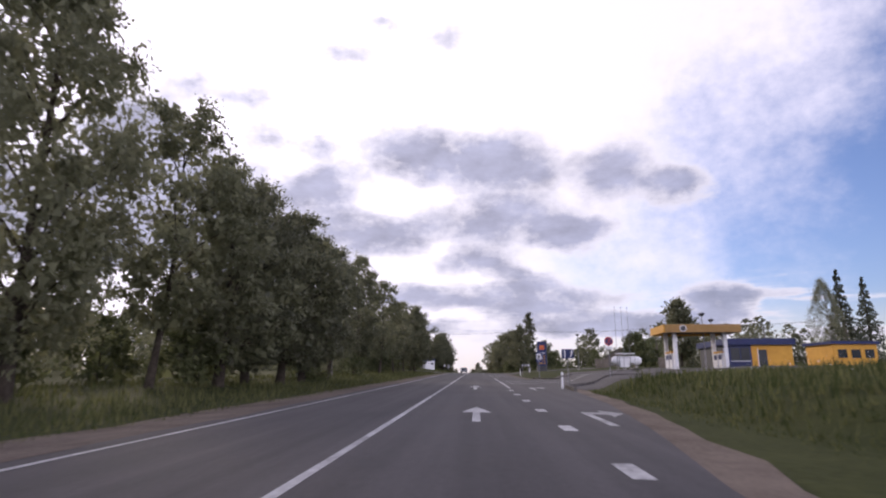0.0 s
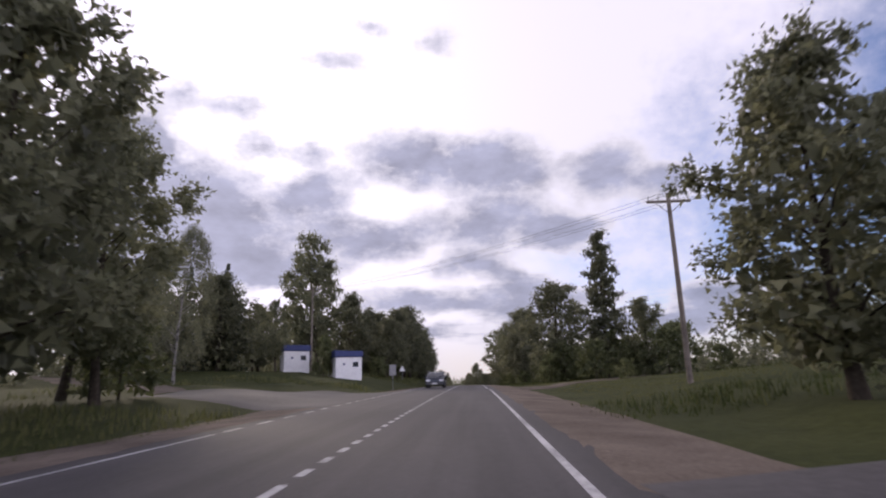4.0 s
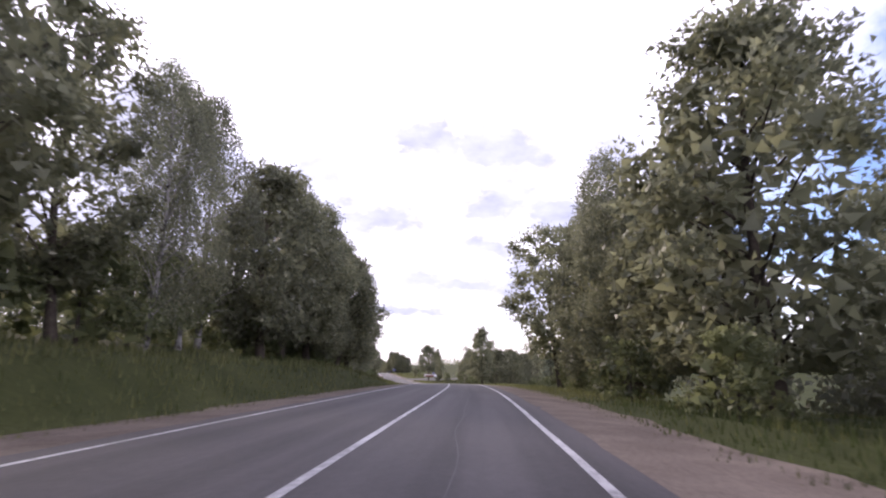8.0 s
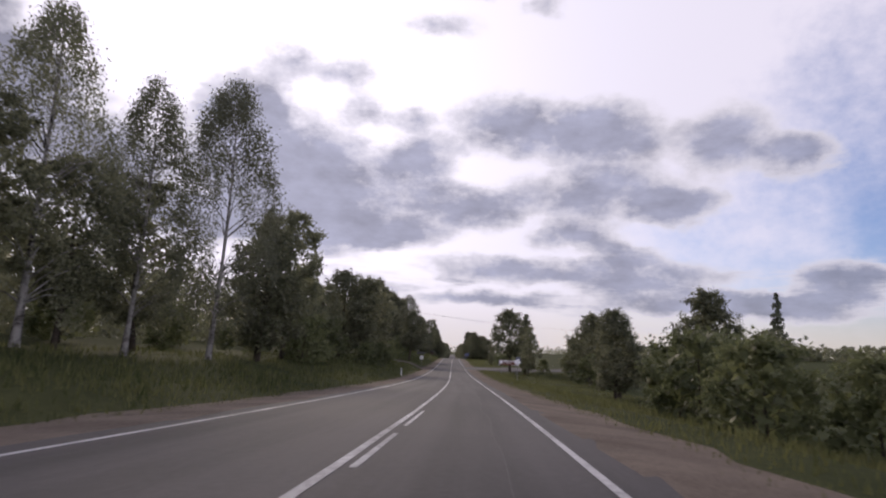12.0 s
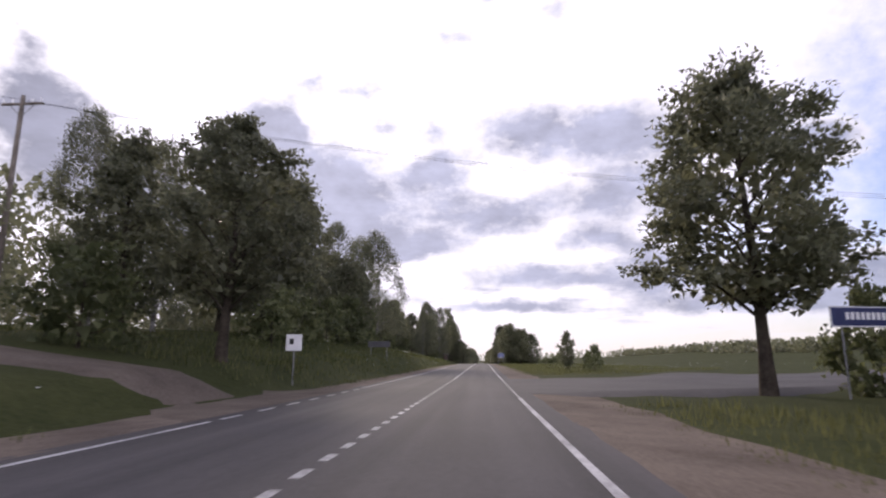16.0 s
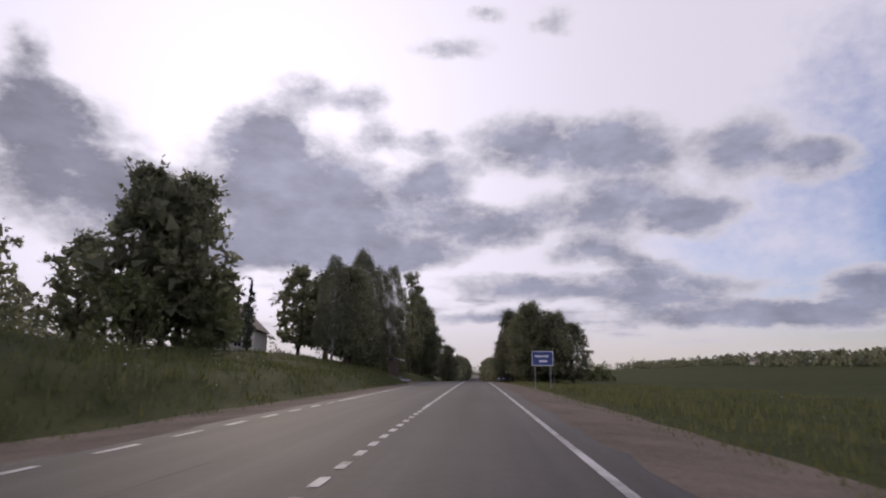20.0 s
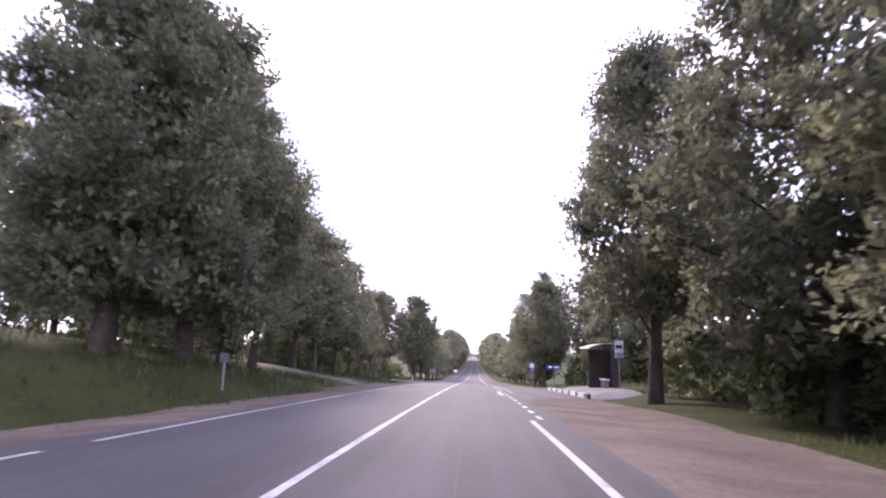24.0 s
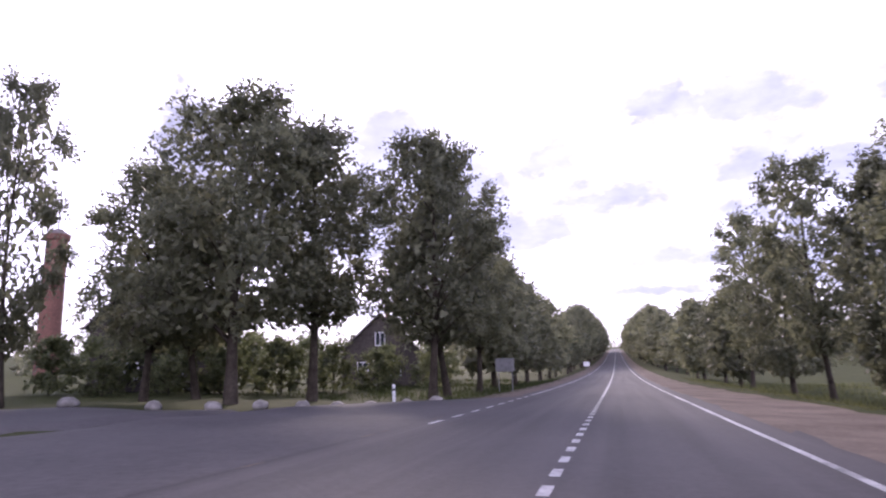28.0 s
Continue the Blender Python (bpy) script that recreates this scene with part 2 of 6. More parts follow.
    vcol.inputs[0].default_value = (1.0, .965, 1.07)
    L(bright, vcol.inputs["Scale"])
    c = mix(veil, clear.outputs[0], vcol.outputs[0])
    low = ramp(el, 8, -1)
    c = mix(m("MULTIPLY", low, .8), c, (.98, .91, .84, 1))
    # clouds: pale thin rims, grey bodies
    rim = N("ShaderNodeVectorMath")
    rim.operation = "SCALE"
    rim.inputs[0].default_value = (1.22, 1.19, 1.27)
    L(m("MULTIPLY_ADD", glow, .25, .85), rim.inputs["Scale"])
    dcol = N("ShaderNodeVectorMath")
    dcol.operation = "SCALE"
    dcol.inputs[0].default_value = (.46, .485, .63)
    body = m("MULTIPLY_ADD", cloud_noise(.17, 6, 2.0).outputs["Fac"], 1.5, .25)
    L(m("MULTIPLY", body, m("MULTIPLY_ADD", ramp(az, -28, -52), -.38, 1.0)), dcol.inputs["Scale"])
    c = mix(m("MULTIPLY", cover, .9), c, mix(thick, rim.outputs[0], dcol.outputs[0]))
    bg = N("ShaderNodeBackground")
    L(c, bg.inputs[0])
    bg.inputs[1].default_value = 1.0
    out = N("ShaderNodeOutputWorld")
    L(bg.outputs[0], out.inputs[0])

    lamp = bpy.data.lights.new("sun", "SUN")
    lamp.energy, lamp.angle, lamp.color = 2.6, radians(10), (1.0, .86, .66)
    ob = new("sun", lamp)
    ob.matrix_basis = look(sunway * 50, (0, 0, 0))
sky()


# ---------------------------------------------------------------- materials
def material(name, dark, light, rough=.8, scale=3.0, big=.15, bump=.0, metal=0.0, spread=.0, leafy=0.0, contrast=(.35, .65), run=0.0):
    """A surface whose colour runs between two tones at a fine and a coarse scale."""
    mt = bpy.data.materials.new(name)
    mt.use_nodes = True
    nt = mt.node_tree
    N, L = nt.nodes.new, nt.links.new
    bsdf = nt.nodes["Principled BSDF"]
    co = N("ShaderNodeTexCoord")
    fine, coarse = N("ShaderNodeTexNoise"), N("ShaderNodeTexNoise")
    for n, sc, det in ((fine, scale, 6), (coarse, big, 4)):
        L(co.outputs["Object"], n.inputs["Vector"])
        n.inputs["Scale"].default_value, n.inputs["Detail"].default_value, n.inputs["Roughness"].default_value = sc, det, .6
    add = N("ShaderNodeMath")
    add.operation = "ADD"
    L(fine.outputs["Fac"], add.inputs[0])
    L(coarse.outputs["Fac"], add.inputs[1])
    half = N("ShaderNodeMath")
    half.operation = "MULTIPLY"
    L(add.outputs[0], half.inputs[0])
    half.inputs[1].default_value = .5
    fac = half.outputs[0]
    if run:
        # worn lanes and seams drawn out along the road
        way = N("ShaderNodeCombineXYZ")
        for k, (word, q) in enumerate((("across", 1.3), ("along", .035))):
            at, sc = N("ShaderNodeAttribute"), N("ShaderNodeMath")
            at.attribute_name, sc.operation = word, "MULTIPLY"
            L(at.outputs["Fac"], sc.inputs[0])
            sc.inputs[1].default_value = q
            L(sc.outputs[0], way.inputs[k])
        lane = N("ShaderNodeTexNoise")
        L(way.outputs[0], lane.inputs["Vector"])
        lane.inputs["Scale"].default_value, lane.inputs["Detail"].default_value = 1.0, 5
        k = N("ShaderNodeMath")
        k.operation = "MULTIPLY_ADD"
        L(lane.outputs["Fac"], k.inputs[0])
        k.inputs[1].default_value = run
        low = N("ShaderNodeMath")
        low.operation = "SUBTRACT"
        L(fac, k.inputs[2])
        L(k.outputs[0], low.inputs[0])
        low.inputs[1].default_value = run / 2
        fac = low.outputs[0]
    if spread:
        info = N("ShaderNodeObjectInfo")
        isle = N("ShaderNodeNewGeometry")
        for src in (info.outputs["Random"], isle.outputs["Random Per Island"]):
            k = N("ShaderNodeMath")
            k.operation = "MULTIPLY_ADD"
            L(src, k.inputs[0])
            k.inputs[1].default_value = spread
            add2 = N("ShaderNodeMath")
            add2.operation = "SUBTRACT"
            add2.inputs[1].default_value = spread / 2
            L(fac, k.inputs[2])
            L(k.outputs[0], add2.inputs[0])
            fac = add2.outputs[0]
    rp = N("ShaderNodeValToRGB")
    L(fac, rp.inputs[0])
    rp.color_ramp.elements[0].position, rp.color_ramp.elements[1].position = contrast
    rp.color_ramp.elements[0].color, rp.color_ramp.elements[1].color = (*dark, 1), (*light, 1)
    L(rp.outputs[0], bsdf.inputs["Base Color"])
    bsdf.inputs["Roughness"].default_value, bsdf.inputs["Metallic"].default_value = rough, metal
    bsdf.inputs["Specular IOR Level"].default_value = .3 if rough < .9 else .06
    if bump:
        b = N("ShaderNodeBump")
        b.inputs["Strength"].default_value, b.inputs["Distance"].default_value = bump, .03
        L(fine.outputs["Fac"], b.inputs["Height"])
        L(b.outputs[0], bsdf.inputs["Normal"])
    if leafy:
        tr, mx = N("ShaderNodeBsdfTranslucent"), N("ShaderNodeMixShader")
        L(rp.outputs[0], tr.inputs[0])
        mx.inputs[0].default_value = leafy
        L(bsdf.outputs[0], mx.inputs[1])
        L(tr.outputs[0], mx.inputs[2])
        L(mx.outputs[0], nt.nodes["Material Output"].inputs[0])
        bsdf.inputs["Specular IOR Level"].default_value = .32
    return mt


ASPHALT = material("asphalt", (.027, .0245, .0268), (.061, .055, .0585), .80, 11.0, .16, .3, run=1.1, contrast=(.28, .72))
OLD_ASPHALT = material("worn_asphalt", (.034, .031, .033), (.074, .067, .070), .85, 6.0, .25, .35, contrast=(.32, .68))
TAR = material("tar_seam", (.028, .026, .028), (.05, .046, .05), .7, 8, .6)
GRAVEL = material("gravel_shoulder", (.068, .055, .046), (.185, .150, .125), .95, 16.0, .5, .8, contrast=(.34, .66))
DIRT = material("dirt_track", (.060, .049, .041), (.155, .128, .106), .95, 14.0, .45, .7, contrast=(.34, .66))
PAINT = material("road_paint", (.12, .118, .12), (.46, .45, .46), .7, 9.0, .5, .1, contrast=(.34, .60))
GRASS = material("meadow", (.018, .025, .008), (.056, .060, .022), .95, 5.5, .35, 1.0, contrast=(.30, .70))
BLADES = material("grass_blades", (.044, .058, .019), (.125, .128, .052), .85, .9, .10, 0, spread=.5, leafy=.5)
LIME = material("lime_leaves", (.108, .112, .070), (.205, .21, .122), .48, .8, .12, 0, spread=.35, leafy=.52)
ASH = material("ash_leaves", (.112, .117, .072), (.21, .216, .124), .48, .8, .12, 0, spread=.35, leafy=.52)
BIRCH = material("birch_leaves", (.112, .116, .076), (.21, .216, .13), .48, .8, .12, 0, spread=.35, leafy=.52)
NEEDLES = material("needles", (.055, .065, .044), (.115, .13, .082), .7, .8, .12, 0, spread=.3, leafy=.25)
SHRUB = material("shrub_leaves", (.080, .092, .042), (.175, .19, .088), .55, .8, .12, 0, spread=.35, leafy=.5)
BARK = material("bark", (.03, .025, .02), (.09, .075, .06), .95, 6, 1, .7)
WHITE_BARK = material("birch_bark", (.05, .045, .04), (.25, .24, .225), .9, 3.5, 1.5, .3, contrast=(.40, .52))
WHITE = material("white_paint", (.62, .62, .64), (.8, .8, .82), .6, 3, .4)
BLACK = material("black_paint", (.02, .02, .022), (.05, .05, .052), .6, 4, .6)
BLUE = material("blue_sheet", (.02, .03, .10), (.045, .06, .17), .5, 2, .3)
NAVY = material("navy_panel", (.012, .018, .07), (.025, .035, .12), .4, 2, .3)
YELLOW = material("yellow_panel", (.50, .25, .03), (.66, .35, .05), .5, 2, .3)
ORANGE_GREY = material("dull_amber_panel", (.26, .15, .045), (.36, .21, .07), .5, 2, .3)
ORANGE = material("orange_panel", (.5, .12, .03), (.6, .17, .05), .5, 2, .3)
GREY = material("grey_metal", (.16, .16, .17), (.3, .3, .31), .5, 5, .5, 0, .4)
DARKGREY = material("dark_sheet", (.04, .04, .045), (.085, .085, .09), .6, 4, .5)
CONCRETE = material("concrete", (.22, .21, .2), (.42, .4, .38), .9, 3, .4, .3)
DULL = material("dull_concrete", (.07, .066, .062), (.15, .14, .132), .92, 3, .4, .3)
DARKWOOD = material("dark_boards", (.035, .03, .026), (.085, .072, .062), .85, 4, .6, .3)
WOOD = material("grey_wood", (.10, .085, .07), (.24, .205, .175), .85, 4, .6, .3)
BROWN = material("brown_sign", (.10, .035, .022), (.15, .055, .035), .5, 2, .5)
SIGNBLUE = material("sign_blue", (0.030, 0.045, 0.144), (0.043, 0.063, 0.192), .4, 2, .5)
ROOF = material("roof_slate", (.07, .06, .06), (.15, .13, .125), .8, 3, .5, .3)
PLASTER = material("plaster", (.5, .47, .42), (.7, .67, .62), .85, 3, .4, .1)
BRICK = material("brick", (.10, .05, .038), (.19, .095, .07), .85, 4, .6, .3)
STONE = material("field_stone", (.14, .13, .12), (.34, .32, .3), .9, 2.5, .6, .5)
DARKBROWN = material("dark_brown_sheet", (.03, .02, .016), (.07, .048, .038), .55, 5, .6)
TEAL = material("green_print", (.03, .16, .12), (.06, .24, .18), .5, 4, .6)
KERBWHITE = material("worn_whitewash", (.30, .29, .29), (.62, .61, .62), .8, 7, 1.2, .2)
PAVING = material("worn_paving", (.13, .12, .115), (.24, .225, .215), .9, 9, .5, .3)
MILKY = material("milky_plastic", (.62, .62, .6), (.78, .78, .76), .35, 3, .6, leafy=.45)
GLASS = material("dark_glass", (.02, .025, .03), (.04, .045, .055), .08, 1, .3)
RED = material("red_paint", (.35, .03, .03), (.5, .05, .04), .5, 3, .5)
CARPAINT = material("car_paint", (.035, .04, .052), (.055, .06, .075), .22, 1, .5, 0, .4)
RUBBER = material("rubber", (.012, .012, .012), (.03, .03, .03), .85, 6, 1)


# ---------------------------------------------------------------- mesh helpers
def mesh(name, verts, faces, mat, parent=None, label="", smooth=False):
    data = bpy.data.meshes.new(name)
    data.from_pydata([tuple(map(float, v)) for v in verts], [], [tuple(map(int, f)) for f in faces])
    data.materials.append(mat)
    if smooth:
        data.polygons.foreach_set("use_smooth", [True] * len(data.polygons))
    data.update()
    ob = new(name, data)
    if parent is not None:
        ob.parent = parent
    if label:
        tagged(ob, label)
    return ob


def part(name, bm, mat, parent, label="", smooth=False):
    data = bpy.data.meshes.new(name)
    bm.to_mesh(data)
    bm.free()
    data.materials.append(mat)
    if smooth:
        data.polygons.foreach_set("use_smooth", [True] * len(data.polygons))
    ob = new(name, data)
    if parent is not None:
        ob.parent = parent
    if label:
        tagged(ob, label)
    return ob


def root(name, m, label, category, group="", kind=""):
    ob = new(name)
    ob.matrix_basis = m
    return tagged(ob, label, category, group, kind)


def block(bm, x0, x1, y0, y1, z0, z1, bevel=.02):
    """Adds a box with broken edges."""
    made = bmesh.ops.create_cube(bm, size=1)["verts"]
    for v in made:
        v.co = Vector(((x0 + x1) / 2 + v.co.x * (x1 - x0), (y0 + y1) / 2 + v.co.y * (y1 - y0), (z0 + z1) / 2 + v.co.z * (z1 - z0)))
    if bevel:
        b = min(bevel, .3 * min(x1 - x0, y1 - y0, z1 - z0))
        bmesh.ops.bevel(bm, geom=list({e for v in made for e in v.link_edges}), offset=b, segments=1, affect="EDGES")
    return bm


def box(name, parent, mat, x0, x1, y0, y1, z0, z1, label="", bevel=.02):
    return part(name, block(bmesh.new(), x0, x1, y0, y1, z0, z1, bevel), mat, parent, label)


def rod(name, parent, mat, a, b, r0, r1=None, label="", n=10):
    """A tapered round bar from a to b."""
    r1 = r0 if r1 is None else r1
    a, b = Vector(a), Vector(b)
    q = (b - a).to_track_quat("Z", "Y").to_matrix()
    verts = [a + q @ Vector((math.cos(k * math.tau / n) * r0, math.sin(k * math.tau / n) * r0, 0)) for k in range(n)]
    verts += [b + q @ Vector((math.cos(k * math.tau / n) * r1, math.sin(k * math.tau / n) * r1, 0)) for k in range(n)]
    faces = [(k, (k + 1) % n, n + (k + 1) % n, n + k) for k in range(n)] + [tuple(range(n))[::-1], tuple(range(n, 2 * n))]
    return mesh(name, verts, faces, mat, parent, label)


def prism(name, parent, mat, outline, y0, y1, label=""):
    """An outline in x and z, drawn out along y."""
    n = len(outline)
    verts = [(x, y0, z) for x, z in outline] + [(x, y1, z) for x, z in outline]
    faces = [tuple(range(n)), tuple(range(2 * n - 1, n - 1, -1))] + [(k + n, (k + 1) % n + n, (k + 1) % n, k) for k in range(n)]
    return mesh(name, verts, faces, mat, parent, label)


# ---------------------------------------------------------------- ground and road
def sheet(name, S, D, Z, mat, parent=None, label="", category="", kind=""):
    """A sheet over rows S and columns D (arrays of one shape) at heights Z."""
    X, Y = flat(S, D)
    r, c = S.shape
    verts = np.stack([X, Y, Z], -1).reshape(-1, 3)
    i = np.arange((r - 1) * c).reshape(r - 1, c)[:, :-1].ravel()
    faces = np.stack([i, i + 1, i + c + 1, i + c], -1)
    ob = mesh(name, verts.tolist(), faces.tolist(), mat, parent, smooth=True)
    for word, v in (("along", S), ("across", D)):
        ob.data.attributes.new(word, "FLOAT", "POINT").data.foreach_set("value", np.broadcast_to(v, S.shape).ravel().astype(np.float32))
    return tagged(ob, label, category, kind=kind)


def ribbon(name, s0, s1, left, right, up, mat, parent=None, step=2.0, cols=2, wob=.0, seed=0, **tags):
    """A strip along the road between two lines; left, right and up are numbers or functions of s."""
    s = np.linspace(s0, s1, max(2, int(round(abs(s1 - s0) / step)) + 1))
    a = left(s) if callable(left) else np.full(s.shape, float(left))
    b = right(s) if callable(right) else np.full(s.shape, float(right))
    if wob:
        a, b = a + wob * fnoise(s * .9, seed), b + wob * fnoise(s * .8, seed + 3)
    f = np.linspace(0, 1, cols)
    D = a[:, None] * (1 - f) + b[:, None] * f
    S = np.repeat(s[:, None], cols, 1)
    Z = (up(S, D) if callable(up) else road_z(S) + crown(D) + up)
    return sheet(name, S, D, Z, mat, parent, **tags)


def crown(d):
    """The road falls a little to both sides of its middle."""
    return -.012 * np.maximum(np.abs(d + 1.72) - .5, 0)


rows = np.concatenate([np.arange(-300, -20, 10), np.arange(-20, 780, 2.0), np.arange(780, 1500, 10), np.arange(1500, 2401, 60)])
cols = np.array([-2600, -1500, -900, -550, -380, -250, -170, -120, -85, -60, -45, -36, -30, -26, -23, -20, -18, -16, -14.5, -13, -12, -11, -10, -9.2, -8.5,
                 -7.8, -7.1, -6.4, -5.4, -1.7])
cols = np.concatenate([cols, -cols[::-1] + 0.0])
S_, D_ = np.meshgrid(rows, cols, indexing="ij")
ground = sheet("ground", S_, D_, land_z(S_, D_), GRASS, label="rolling green meadow land with worn verges", category="ground", kind="structure")

road = ribbon("road", -300, 1500, edge_left, edge_right, 0.0, ASPHALT, step=2.0, cols=9, wob=.06,
              label="grey worn two-lane asphalt country road", category="road", kind="structure")


def verge_z(s, d, out):
    """Height of the gravel, which falls away from the asphalt and then lies on the land."""
    slope = road_z(s) + crown(d) + np.interp(out, [-.6, -.45, -.1, .3, 3], [-.03, -.014, .006, 0, -.13])
    return np.where(out > .5, np.maximum(slope, land_z(s, d) + .02), slope)


shoulder_right = ribbon("shoulder", -300, 1200, lambda s: edge_right(s) - .5, lambda s: edge_right(s) + np.interp(s, [0, 102, 106, 636, 646, 659, 668, 684, 690, 699, 722, 760, 1200], [.55, .55, 2.2, 2.3, 3.6, 4.3, .6, .8, 2.6, 4.3, 3.7, 2.4, 1.8]),
                        lambda S, D: verge_z(S, D, D - edge_right(S)), GRAVEL, step=2.0, cols=11, wob=.22, seed=4,
                        label="brownish gravel shoulder beside the asphalt", category="shoulder", kind="structure")
shoulder_left = ribbon("shoulder", -300, 1200, lambda s: edge_left(s) - 2.1, lambda s: edge_left(s) + .25,
                       lambda S, D: verge_z(S, D, edge_left(S) - D), GRAVEL, step=2.0, cols=5, wob=.22, seed=9,
                       label="brownish gravel shoulder beside the asphalt", category="shoulder", kind="structure")


def line(s0, s1, d, w=.12):
    dd = d if callable(d) else (lambda s: np.full(np.shape(s), float(d)))
    ribbon("marking_line", s0, s1, lambda s: dd(s) - w / 2, lambda s: dd(s) + w / 2, .006, PAINT, road, step=4.0, wob=.012, seed=s0)


def dashes(s0, s1, d, w=.12, on=.5, off=.5):
    s = s0
    while s < s1:
        ribbon("marking_dash", s, s + on, d - w / 2, d + w / 2, .006, PAINT, road, step=on / 2)
        s += on + off


MID, RIGHT_LINE, LEFT_LINE = -1.72, 1.24, -5.2
# ---------------------------------------------------------------- trees
def tube(path, radii, n=7):
    verts, faces = [], []
    for k, (p, r) in enumerate(zip(path, radii)):
        ahead = (path[min(k + 1, len(path) - 1)] - path[max(k - 1, 0)])
        q = Vector(ahead).to_track_quat("Z", "Y").to_matrix()
        for j in range(n):
            verts.append(Vector(p) + q @ Vector((math.cos(j * math.tau / n) * r, math.sin(j * math.tau / n) * r, 0)))
        if k:
            faces += [((k - 1) * n + j, (k - 1) * n + (j + 1) % n, k * n + (j + 1) % n, k * n + j) for j in range(n)]
    return verts, faces


def leaves(rng, at, size, way=None, fine=False):
    """Pointed leaf sprays at the points given, along the ways given; fine: with four corners, not three."""
    n = len(at)
    u = rng.normal(size=(n, 3)) if way is None else np.array(way)
    u /= np.linalg.norm(u, axis=1)[:, None] + 1e-9
    v = np.cross(u, rng.normal(size=(n, 3)))
    v /= np.linalg.norm(v, axis=1)[:, None] + 1e-9
    k = (size * rng.uniform(.55, 1.25, n))[:, None]
    w = k * rng.uniform(.45, .8, n)[:, None]
    if fine:
        nrm = np.cross(u, v) * k * .12
        quad = np.stack([at - u * k * .5, at + v * w * .5 + nrm, at + u * k * .6, at - v * w * .5 + nrm], 1)
        return quad.reshape(-1, 3), np.arange(4 * n).reshape(n, 4)
    tri = np.stack([at + u * k * .65, at - u * k * .35 + v * w * .6, at - u * k * .35 - v * w * .6], 1)
    return tri.reshape(-1, 3), np.arange(3 * n).reshape(n, 3)


def profile(kind, f):
    """Half width of a crown, as a share of its greatest, at the share f of its height."""
    if kind == "lime":
        return np.interp(f, [0, .08, .3, .55, .8, .93, 1], [.55, .85, 1, .92, .62, .34, .08])
    if kind == "ash":
        return np.interp(f, [0, .1, .35, .6, .8, .93, 1], [.35, .7, 1, .9, .66, .4, .12])
    if kind == "birch":
        return np.interp(f, [0, .15, .4, .65, .85, 1], [.5, .85, 1, .8, .5, .1])
    if kind == "poplar":
        return np.interp(f, [0, .1, .3, .6, .85, 1], [.8, 1, .95, .75, .48, .1])
    return np.interp(f, [0, .3, .6, .85, 1], [1, .98, .84, .5, .1])


